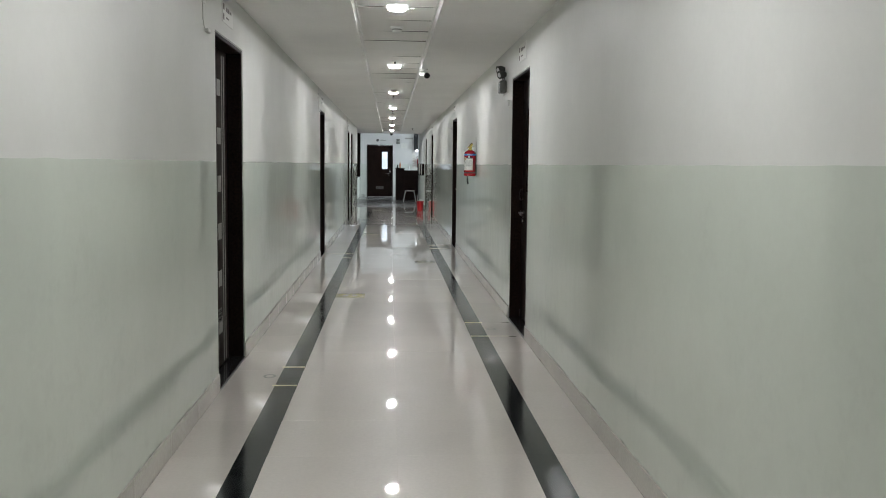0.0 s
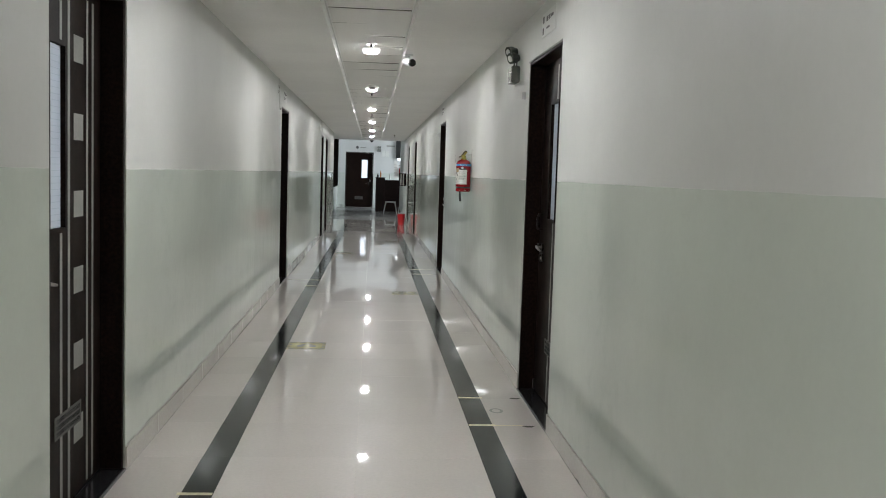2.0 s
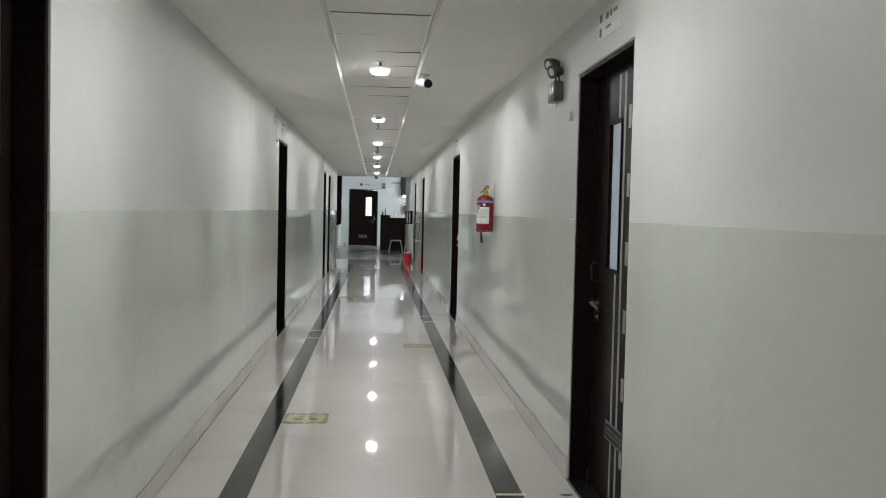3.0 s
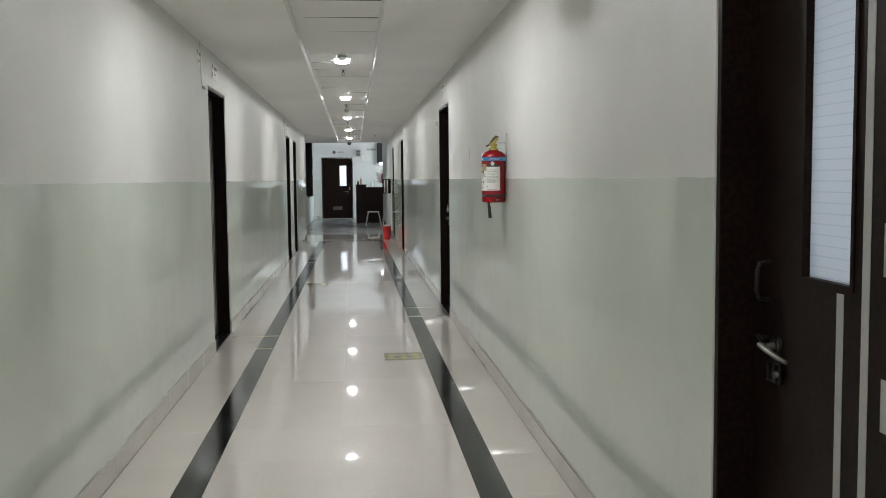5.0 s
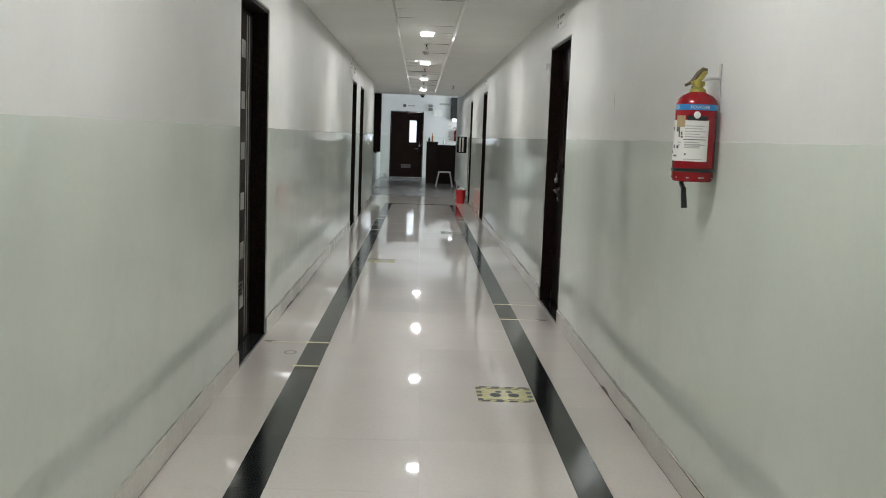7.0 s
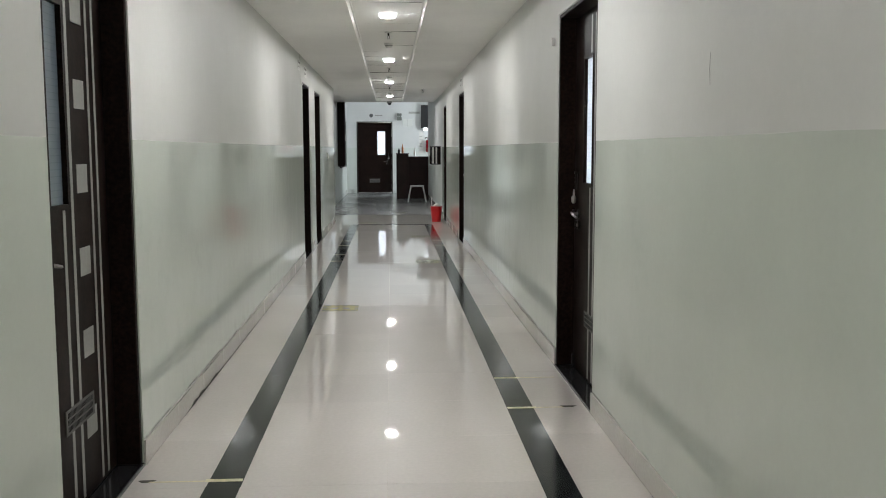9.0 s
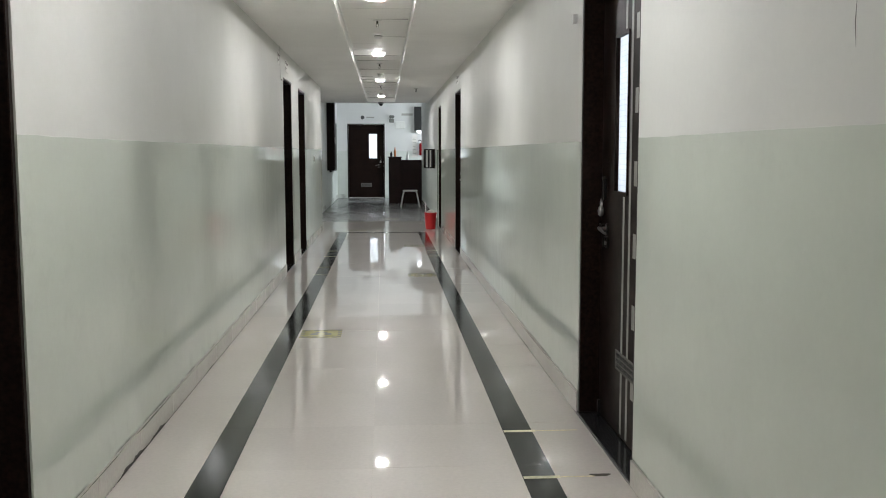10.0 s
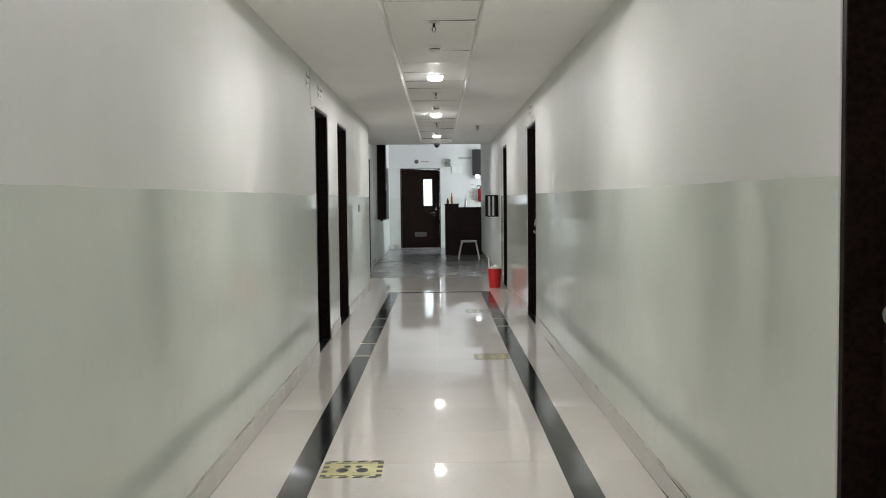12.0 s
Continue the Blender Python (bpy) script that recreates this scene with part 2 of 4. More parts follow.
def tube(bm, points, radius, sides=10):
    """A round bar along a line of points."""
    pts = [Vector(p) for p in points]
    rings = []
    for i, p in enumerate(pts):
        d = (pts[min(i + 1, len(pts) - 1)] - pts[max(i - 1, 0)]).normalized()
        side = d.orthogonal().normalized() if i == 0 else (rings_side - d * rings_side.dot(d)).normalized()
        rings_side = side
        up = d.cross(side)
        r = radius[i] if isinstance(radius, (list, tuple)) else radius
        rings.append([bm.verts.new(p + r * (math.cos(a) * side + math.sin(a) * up)) for a in [2 * math.pi * k / sides for k in range(sides)]])
    for a, b in zip(rings, rings[1:]):
        for k in range(sides):
            bm.faces.new((a[k], a[(k + 1) % sides], b[(k + 1) % sides], b[k]))
    bm.faces.new(list(reversed(rings[0])))
    bm.faces.new(rings[-1])


def lathe(bm, profile, centre=(0, 0, 0), sides=32, axis="z"):
    """A turned shape from (radius, height) pairs."""
    c = Vector(centre)
    rings = []
    for r, h in profile:
        ring = []
        for k in range(sides):
            a = 2 * math.pi * k / sides
            v = Vector((r * math.cos(a), r * math.sin(a), h)) if axis == "z" else Vector((r * math.cos(a), h, r * math.sin(a)))
            ring.append(bm.verts.new(c + v))
        rings.append(ring)
    for a, b in zip(rings, rings[1:]):
        for k in range(sides):
            bm.faces.new((a[k], a[(k + 1) % sides], b[(k + 1) % sides], b[k]))
    bm.faces.new(rings[0])
    bm.faces.new(rings[-1])
    bmesh.ops.recalc_face_normals(bm, faces=bm.faces[:])


def mesh_of(name, bm, mat, smooth=False):
    bmesh.ops.recalc_face_normals(bm, faces=bm.faces[:])
    me = bpy.data.meshes.new(name)
    bm.to_mesh(me)
    bm.free()
    me.materials.append(mat)
    if smooth:
        me.polygons.foreach_set("use_smooth", [True] * len(me.polygons))
        me.set_sharp_from_angle(angle=radians(40))
    return me


def part(name, bm, mat, parent=None, label="", smooth=False):
    ob = new(name, mesh_of(name, bm, mat, smooth))
    if parent is not None:
        ob.parent = parent
    return tagged(ob, label)


def boxed(name, dims, mat, parent=None, label="", bevel=0.0):
    bm = bmesh.new()
    box(bm, *dims, bevel=bevel)
    return part(name, bm, mat, parent, label)


def root(name, m, label, category, group="", kind=""):
    ob = new(name)
    ob.empty_display_size = 0.1
    ob.matrix_world = m
    return tagged(ob, label, category, group, kind)


# ---- large structure ----
XL, XR, CEIL, SIDE, TRAY = -1.013, 1.007, 2.430, 2.366, 0.293
Y0, YEND_L, YEND_R, YTRAY, YHALL, YBACK = -8.0, 26.93, 35.0, 31.2, 31.6, 38.11
DOOR_H = 2.085
DOORS_L = [(5.343, 6.312), (13.067, 14.0), (21.172, 22.051), (22.855, 23.786)]
DOORS_R = [(6.975, 7.995), (14.64, 15.672), (22.818, 23.736), (26.83, 27.6)]
THICK = 0.22


LEAN_Y = 0.0023


def left_x(y):
    """The left wall's face, which comes in slightly along the corridor."""
    return XL + LEAN_Y * (y - 13.0)


def wall_along_y(name, xa, xb, y0, y1, doors, label, top=CEIL + 0.1, slope=0.0, paint=M_WALL):
    bm = bmesh.new()
    y = y0
    for a, b in doors:
        box(bm, xa, xb, y, a, 0, top)
        box(bm, xa, xb, a, b, DOOR_H, top)
        y = b
    box(bm, xa, xb, y, y1, 0, top)
    for v in bm.verts:
        v.co.x += slope * (v.co.y - 13.0)
    return tagged(part(name, bm, paint), label, "wall", kind="structure")


wall_along_y("wall_left", XL - THICK, XL, Y0, YEND_L, DOORS_L, "off-white corridor wall with glossy pale green lower half", slope=LEAN_Y)
wall_along_y("wall_right", XR, XR + THICK, Y0, 28.1, DOORS_R, "off-white corridor wall with glossy pale green lower half", top=2.9)
wall_along_y("wall_hall_approach", XR, XR + THICK, 28.1, YEND_R, [], "pale wall between the corridor and the hall", top=2.9, paint=M_HALLWALL)
wall_along_y("wall_hall_left", -1.48, -1.28, YEND_L, YBACK, [(30.2, 31.25)], "pale hall wall beyond the corridor's end", top=2.9, paint=M_HALLWALL)


def wall_box(name, dims, label):
    return tagged(boxed(name, dims, M_WALL), label, "wall", kind="structure")


bm = bmesh.new()
box(bm, -1.48, -0.985, YBACK, YBACK + 0.2, 0, 2.9)
box(bm, 0.075, 4.2, YBACK, YBACK + 0.2, 0, 2.9)
box(bm, -0.985, 0.075, YBACK, YBACK + 0.2, 2.122, 2.9)
tagged(part("wall_back", bm, M_HALLWALL), "pale end wall of the hall around a dark door", "wall", kind="structure")
wall_box("wall_behind", (-1.3, 1.3, Y0 - 0.2, Y0, 0, 2.6), "plain wall closing the corridor behind")
# added side bay out of view, built around the hall's added light
bm = bmesh.new()
box(bm, 4.0, 4.2, YEND_R - 0.2, 35.5, 0, 2.9)
box(bm, 4.0, 4.2, 37.7, YBACK, 0, 2.9)
box(bm, 4.0, 4.2, 35.5, 37.7, 0, 0.85)
box(bm, 4.0, 4.2, 35.5, 37.7, 2.35, 2.9)
tagged(part("wall_hall_right", bm, M_WALL), "unseen added side wall with an opening beside the hall's added light", "wall", kind="structure")
wall_box("wall_hall_near", (XR + THICK, 4.0, YEND_R - 0.2, YEND_R, 0, 2.9), "unseen pale wall closing the hall's added side bay")

# ceiling: two gypsum strips, a row of lay-in tiles set higher between them, and the hall's higher part
bm = bmesh.new()
box(bm, XL - 0.1, -TRAY, Y0, YHALL, SIDE, CEIL + 0.12)
box(bm, TRAY, XR + 0.1, Y0, YHALL, SIDE, CEIL + 0.12)
box(bm, -TRAY, TRAY, YTRAY, YHALL, SIDE, CEIL + 0.12)
box(bm, -1.48, XL - 0.1, YEND_L, YHALL, SIDE, CEIL + 0.12)
tagged(part("ceiling", bm, M_CEIL), "matt off-white gypsum ceiling over the corridor", "ceiling", kind="structure")
sag = random.Random(7)
bm = bmesh.new()
y = Y0
while y < YTRAY - 0.05:
    dz = [sag.uniform(-0.005, 0.003) for k in range(4)]
    vs = box(bm, -TRAY + 0.0115, TRAY - 0.0115, y + 0.002, min(y + 0.608, YTRAY - 0.004), CEIL + 0.014, CEIL + 0.024)
    skew = [sag.choice((0.0, 0.002, 0.005, 0.009)) for k in range(4)]
    for v in vs:
        far = v.co.y > y + 0.3
        v.co.y += (-1 if far else 1) * skew[(v.co.x > 0) + 2 * far]
        v.co.z += dz[(v.co.x > 0) + 2 * (v.co.y > y + 0.3)]
    y += 0.61
# near-black sheet puts the shade of the void behind the tile gaps
v_box = boxed("ceiling_void", (-TRAY, TRAY, Y0, YTRAY, CEIL + 0.045, CEIL + 0.08), M_VOID_SHADE)
tagged(v_box, "dark sheet above the lay-in ceiling tiles, coloured as their shaded gap", "ceiling", kind="structure")
# upright tile edges get a darker colour so the joints stand out
bm.normal_update()
for f in bm.faces:
    f.material_index = 1 if abs(f.normal.z) < 0.5 else 0
tiles = part("ceiling_tiles", bm, M_TILE_CEIL)
tiles.data.materials.append(M_DARKEDGE)
tagged(tiles, "row of off-white lay-in ceiling tiles", "ceiling", kind="structure")
boxed_c = boxed("ceiling_hall", (-1.48, 4.2, YHALL, YBACK, 2.8, 2.9), M_CEIL)
tagged(boxed_c, "higher pale ceiling over the hall", "ceiling", kind="structure")
boxed_c = boxed("ceiling_soffit", (-1.48, XR + THICK, YHALL - 0.1, YHALL, CEIL + 0.121, 2.9), M_CEIL)
tagged(boxed_c, "pale drop between the two ceiling heights", "ceiling", kind="structure")
for sx in (-1, 1):
    bm = bmesh.new()
    box(bm, sx * (TRAY - 0.0105) - 0.0065, sx * (TRAY - 0.0105) + 0.0065, Y0, YTRAY, CEIL + 0.002, CEIL + 0.012, bevel=0.002)
    tagged(part("ceiling_rail", bm, M_RAIL), "thin off-white painted metal rail edging the ceiling tiles", "ceiling trim", kind="structure")

# floor slab under the tiles
bm = bmesh.new()
box(bm, -1.6, XR + THICK, Y0 - 0.2, YEND_R - 0.6, -0.2, -0.006)
box(bm, -1.6, 4.2, YEND_R - 0.6, YBACK + 0.2, -0.2, -0.006)
floor = part("floor", bm, M_GROUT)
tagged(floor, "polished cream tile floor with black granite borders", "floor", kind="structure")
boxed("near_floor", (XL, XR, Y0, -1.28, -0.02, 0.0), M_FLOOR, floor)


# ---- doors ----
def door(name, m, w, label, mirror=False, plain=False, padlock=True):
    """A dark door set back in its opening. Local x runs from the handle side along the opening, y goes into the wall, z up."""
    s = w / 0.94
    d = root(name, m, label, "door", kind="structure")
    back, jam = THICK + 0.002, 0.028
    leaf_y = 0.10
    for x0, x1 in ((0.0, jam), (w - jam, w)):
        boxed("jamb", (x0, x1, 0.004, back, 0.012, DOOR_H), M_WENGE, d, bevel=0.003)
    boxed("door_head", (jam, w - jam, 0.004, back, DOOR_H - jam, DOOR_H), M_WENGE, d, bevel=0.003)
    boxed("threshold_nosing", (0.0, w, -0.008, -0.0045, 0.0, 0.011), M_VENT, d, "worn grey metal nosing", bevel=0.001)
    # bright line of the head's front edge, set in as a pale strip
    boxed("head_bead", (0.0, w, -0.003, 0.0035, DOOR_H - 0.012, DOOR_H - 0.004), M_INLAY, d, "thin pale strip for the head's bright edge line")
    boxed("threshold", (0.0, w, -0.004, back, -0.002, 0.012), M_THRESH, d, "polished black stone threshold", bevel=0.003)
    # leaf in four pieces of one mesh round the glazing
    g0, g1, gz0, gz1 = 0.262 * s, 0.452 * s, 1.115, 1.80
    if mirror:
        g0, g1, gz1 = 0.22, 0.45, 1.80
    bm = bmesh.new()
    y0, y1, t = leaf_y, leaf_y + 0.035, DOOR_H - jam - 0.003
    box(bm, jam + 0.002, g0, y0, y1, 0.016, t)
    box(bm, g1, w - jam - 0.002, y0, y1, 0.016, t)
    box(bm, g0, g1, y0, y1, 0.016, gz0)
    box(bm, g0, g1, y0, y1, gz1, t)
    leaf = part("leaf", bm, M_WENGE, d, "dark wenge laminate leaf")
    boxed("glass_pane", (g0, g1, y0 + 0.014, y0 + 0.020, gz0, gz1), M_FILM, leaf, "frosted glass with thin lines")
    bm = bmesh.new()
    for a in ((g0 - 0.012, g0, gz0 - 0.012, gz1 + 0.012), (g1, g1 + 0.012, gz0 - 0.012, gz1 + 0.012), (g0, g1, gz0 - 0.012, gz0), (g0, g1, gz1, gz1 + 0.012)):
        box(bm, a[0], a[1], y0 - 0.005, y0 + 0.002, a[2], a[3])
    part("glazing_bead", bm, M_WENGE, leaf)
    if not plain:
        for a, b, z0, z1 in ((0.400, 0.425, 0.03, gz0 - 0.02), (0.400, 0.425, gz1 + 0.02, 2.02), (0.490, 0.515, 0.03, 2.02), (0.718, 0.740, 0.03, 2.02), (0.790, 0.812, 0.03, 2.02)):
            boxed("inlay_strip", (a * s, b * s, y0 - 0.0015, y0 + 0.001, z0, z1), M_INLAY, leaf, "satin grey inlay strip")
        for k in range(6):
            zc = 0.285 + 0.305 * k
            boxed("inlay_square", (0.560 * s, 0.676 * s, y0 - 0.0018, y0 + 0.001, zc - 0.052, zc + 0.052), M_INLAY, leaf, "satin grey inlay square")
    # vent plate with slots
    v0, v1, vz0, vz1 = (0.33 * s, 0.64 * s, 0.31, 0.40) if not plain else (w / 2 - 0.15, w / 2 + 0.16, 0.31, 0.42)
    vent = boxed("vent_plate", (v0, v1, y0 - 0.006, y0 - 0.002, vz0, vz1), M_VENT, leaf, "slotted dull metal vent plate", bevel=0.0015)
    for r in range(3):
        bm = bmesh.new()
        for k in range(22):
            xx = v0 + 0.018 + k * (v1 - v0 - 0.036) / 22
            box(bm, xx, xx + 0.006, y0 - 0.0075, y0 - 0.0055, vz0 + 0.012 + r * 0.025, vz0 + 0.030 + r * 0.025)
        part("vent_slots", bm, M_BLACK, vent)
    # lever on a rose, lock case below it, and a pull or a padlocked bolt above
    hx = 0.148 * s
    bm = bmesh.new()
    lathe(bm, [(0.0, y0 - 0.010), (0.024, y0 - 0.010), (0.026, y0 - 0.004), (0.026, y0)], (hx, 0, 0.932), 24, "y")
    handle = part("handle_rose", bm, M_DARKSTEEL, leaf, "tarnished steel lever rose", smooth=True)
    bm = bmesh.new()
    tube(bm, [(hx, y0 - 0.005, 0.932), (hx, y0 - 0.040, 0.932)], 0.010)
    tube(bm, [(hx - 0.010, y0 - 0.042, 0.936), (hx + 0.03, y0 - 0.043, 0.930), (hx + 0.08, y0 - 0.041, 0.922), (hx + 0.118, y0 - 0.036, 0.916)], [0.007, 0.0075, 0.0065, 0.005])
    part("lever", bm, M_WORN, handle, "worn steel lever", smooth=True)
    bm = bmesh.new()
    tube(bm, [(hx - 0.055, y0 - 0.004, 0.944), (hx - 0.055, y0 - 0.022, 0.944)], 0.007, 10)
    tube(bm, [(hx - 0.066, y0 - 0.022, 0.950), (hx - 0.050, y0 - 0.024, 0.946), (hx - 0.036, y0 - 0.022, 0.938)], 0.005, 8)
    part("thumb_turn", bm, M_DARKSTEEL, handle, smooth=True)
    bm = bmesh.new()
    box(bm, hx - 0.034, hx + 0.030, y0 - 0.012, y0, 0.842, 0.896, bevel=0.004, seg=2)
    case = part("lock_case", bm, M_DARKSTEEL, leaf, "tarnished dark lock case")
    for k in (-0.020, 0.012):
        boxed("lock_bar", (hx + k, hx + k + 0.010, y0 - 0.020, y0 - 0.0125, 0.846, 0.890), M_DARKSTEEL, case, bevel=0.002)
    bm = bmesh.new()
    lathe(bm, [(0.0, y0 - 0.020), (0.008, y0 - 0.020), (0.010, y0 - 0.0125)], (hx + 0.022, 0, 0.868), 16, "y")
    part("keyhole_boss", bm, M_WORN, case, smooth=True)
    px = 0.105 * s
    if padlock:
        bm = bmesh.new()
        tube(bm, [(px, y0 - 0.012, 1.065), (px, y0 - 0.012, 1.175)], 0.0055, 10)
        box(bm, px - 0.013, px + 0.013, y0 - 0.004, y0, 1.07, 1.165)
        box(bm, px - 0.010, px + 0.016, y0 - 0.020, y0 - 0.004, 1.160, 1.176, bevel=0.003)
        part("latch_bolt", bm, M_DARKSTEEL, leaf, "tarnished sliding bolt", smooth=True)
        bm = bmesh.new()
        lathe(bm, [(0.0, y0 - 0.034), (0.018, y0 - 0.034), (0.024, y0 - 0.028), (0.024, y0 - 0.018), (0.018, y0 - 0.012), (0.0, y0 - 0.012)], (px, 0, 1.012), 20, "y")
        lock = part("padlock", bm, M_STEEL, leaf, "round steel padlock", smooth=True)
        bm = bmesh.new()
        tube(bm, [(px - 0.012, y0 - 0.022, 1.03), (px - 0.011, y0 - 0.022, 1.056), (px, y0 - 0.022, 1.068), (px + 0.011, y0 - 0.022, 1.056), (px + 0.012, y0 - 0.022, 1.03)], 0.004, 8)
        part("shackle", bm, M_STEEL, lock, smooth=True)
    else:
        bm = bmesh.new()
        tube(bm, [(px, y0, 1.040), (px, y0 - 0.028, 1.044), (px, y0 - 0.034, 1.06), (px, y0 - 0.034, 1.115), (px, y0 - 0.028, 1.131), (px, y0, 1.135)], 0.0055, 10)
        part("pull_handle", bm, M_DARKSTEEL, leaf, "tarnished bent pull handle", smooth=True)
    boxed("floor_bolt", (0.05, 0.075, y0 - 0.014, y0, 0.02, 0.085), M_DARKSTEEL, leaf, bevel=0.003)
    return d


def left_pose(y):
    """Local x goes towards +y, depth towards -x."""
    return Matrix(((0, -1, 0, left_x(y)), (1, 0, 0, y), (0, 0, 1, 0), (0, 0, 0, 1)))


def right_pose(y):
    """Local x goes towards -y, depth towards +x."""
    return Matrix(((0, 1, 0, XR), (-1, 0, 0, y), (0, 0, 1, 0), (0, 0, 0, 1)))


DL = "closed dark wenge door with satin inlays, recessed in the corridor wall"
for i, (a, b) in enumerate(DOORS_L):
    door("door_%d" % (i + 1), left_pose(a), b - a, DL)
for i, (a, b) in enumerate(DOORS_R):
    door("door_%d" % (i + 5), right_pose(b), b - a, DL, padlock=i != 0)
# the hall's side door
door("door_9", Matrix(((0, -1, 0, -1.28), (1, 0, 0, 30.2), (0, 0, 1, 0), (0, 0, 0, 1))), 1.05, "dark door in the hall's side wall", plain=True)
# the end door: local x runs from its handle side, to -x
door("door_10", Matrix(((-1, 0, 0, 0.075), (0, 1, 0, YBACK - 0.012), (0, 0, 1.018, 0), (0, 0, 0, 1))), 1.06, "plain dark door with narrow bright glass in the end wall", mirror=True, plain=True)


# small rooms behind the glazed doors, so that daylight stands behind the glass
def side_room(name, x0, x1, y0, y1):
    bm = bmesh.new()
    box(bm, x0, x1, y0, y1, 0.0, 2.5)
    open_side = {"left": (1, 0, 0), "right": (-1, 0, 0), "end": (0, -1, 0)}[name.split("_")[1]]
    bm.normal_update()
    bmesh.ops.delete(bm, geom=[f for f in bm.faces if f.normal.dot(Vector(open_side)) > 0.9], context="FACES_ONLY")
    bmesh.ops.reverse_faces(bm, faces=bm.faces[:])
    me = bpy.data.meshes.new(name)
    bm.to_mesh(me)
    bm.free()
    me.materials.append(M_CEIL)
    tagged(new(name, me), "plain pale room behind a closed door", "room", kind="structure")


side_room("room_left_1", -2.4, XL - THICK - 0.01, 5.1, 6.5)
side_room("room_left_2", -2.4, XL - THICK - 0.01, 12.8, 14.2)
side_room("room_right_1", XR + THICK + 0.01, 2.4, 6.7, 8.2)
side_room("room_right_2", XR + THICK + 0.01, 2.4, 14.4, 15.9)
side_room("room_end", -1.2, 0.4, YBACK + 0.21, 39.6)


# ---- ceiling things ----
def downlight(y):
    d = root("downlight", Matrix.Translation((0.006, y, CEIL + 0.014)), "lit round surface-mounted LED lamp with opal cover on the ceiling tiles", "ceiling light", "corridor downlights")
    bm = bmesh.new()
    lathe(bm, [(0.0, 0.002), (0.083, 0.002), (0.084, -0.002), (0.081, -0.007), (0.0, -0.007)], sides=40)
    part("base_ring", bm, M_WHITE, d, "white base ring", smooth=True)
    bm = bmesh.new()
    lathe(bm, [(0.0, -0.0075), (0.072, -0.0075), (0.076, -0.013), (0.075, -0.022), (0.069, -0.030), (0.061, -0.034), (0.0, -0.034)], sides=40)
    part("opal_side", bm, M_DIFF_SIDE, d, "dimly glowing opal side", smooth=True)
    bm = bmesh.new()
    lathe(bm, [(0.0, -0.0345), (0.060, -0.0345), (0.056, -0.0375), (0.034, -0.0395), (0.0, -0.040)], sides=40)
    part("diffuser", bm, M_DIFF, d, "glowing opal diffuser", smooth=True)


for y in LAMP_Y:
    downlight(y)


def detector(y):
    d = root("smoke_detector", Matrix.Translation((0.01, y, CEIL + 0.014)), "round off-white smoke detector on the ceiling tiles", "smoke detector", "ceiling smoke detectors")
    bm = bmesh.new()
    lathe(bm, [(0.0, 0.0), (0.052, 0.0), (0.052, -0.014), (0.046, -0.020), (0.0, -0.020)], sides=28)
    part("base", bm, M_WHITE, d, smooth=True)
    bm = bmesh.new()
    lathe(bm, [(0.0, -0.020), (0.036, -0.020), (0.040, -0.036), (0.030, -0.050), (0.012, -0.054), (0.0, -0.054)], sides=28)
    part("sensor_head", bm, M_WHITE, d, "off-white sensor head", smooth=True)
    bm = bmesh.new()
    lathe(bm, [(0.0365, -0.0215), (0.0395, -0.0215), (0.0415, -0.030), (0.0385, -0.030)], sides=28)
    part("smoke_inlet", bm, M_GREYPL, d, "dark ring of smoke inlets", smooth=True)


def sprinkler(y, x=0.008, z=CEIL + 0.014, where="in the ceiling tiles"):
    d = root("sprinkler", Matrix.Translation((x, y, z)), "small pendent fire sprinkler " + where, "sprinkler", "ceiling sprinklers")
    bm = bmesh.new()
    lathe(bm, [(0.0, 0.0), (0.040, 0.0), (0.038, -0.006), (0.014, -0.010), (0.0, -0.010)], sides=24)
    part("escutcheon", bm, M_STEEL, d, smooth=True)
    bm = bmesh.new()
    tube(bm, [(0, 0, -0.008), (0, 0, -0.035)], 0.009)
    for s in (-1, 1):
        tube(bm, [(s * 0.008, 0, -0.034), (s * 0.013, 0, -0.048), (s * 0.003, 0, -0.064)], 0.0025, 6)
    part("sprinkler_body", bm, M_DARKSTEEL, d, smooth=True)
    bm = bmesh.new()
    lathe(bm, [(0.0, -0.064), (0.016, -0.064), (0.016, -0.067), (0.0, -0.067)], sides=16)
    part("deflector", bm, M_STEEL, d)


for y in (7.59, 13.97, 20.45, 25.0, 29.35):
    detector(y)
for y in (10.1, 15.1, 19.5, 23.5, 27.5):
    sprinkler(y)
sprinkler(27.0, 0.6, SIDE, "in the gypsum ceiling")


def bullet_camera(x, y, z):
    d = root("security_camera", pose(x, y, z), "white bullet security camera with dark front under the ceiling", "security camera")
    bm = bmesh.new()
    lathe(bm, [(0.0, 0.0), (0.040, 0.0), (0.038, -0.012), (0.0, -0.014)], sides=24)
    part("ceiling_plate", bm, M_WHITE, d, smooth=True)
    bm = bmesh.new()
    tube(bm, [(0, 0, -0.01), (0, 0.0, -0.045), (0.008, -0.015, -0.06)], 0.009)
    part("bracket", bm, M_WHITE, d, smooth=True)
    bm = bmesh.new()
    tube(bm, [(-0.02, 0.07, -0.052), (0.0, 0.01, -0.062), (0.025, -0.07, -0.076)], [0.030, 0.033, 0.033], 20)
    part("housing", bm, M_WHITE, d, smooth=True)
    bm = bmesh.new()
    tube(bm, [(0.0252, -0.0705, -0.0762), (0.030, -0.088, -0.079)], [0.0325, 0.030], 20)
    part("lens_front", bm, M_BLACK, d, "black glass front", smooth=True)


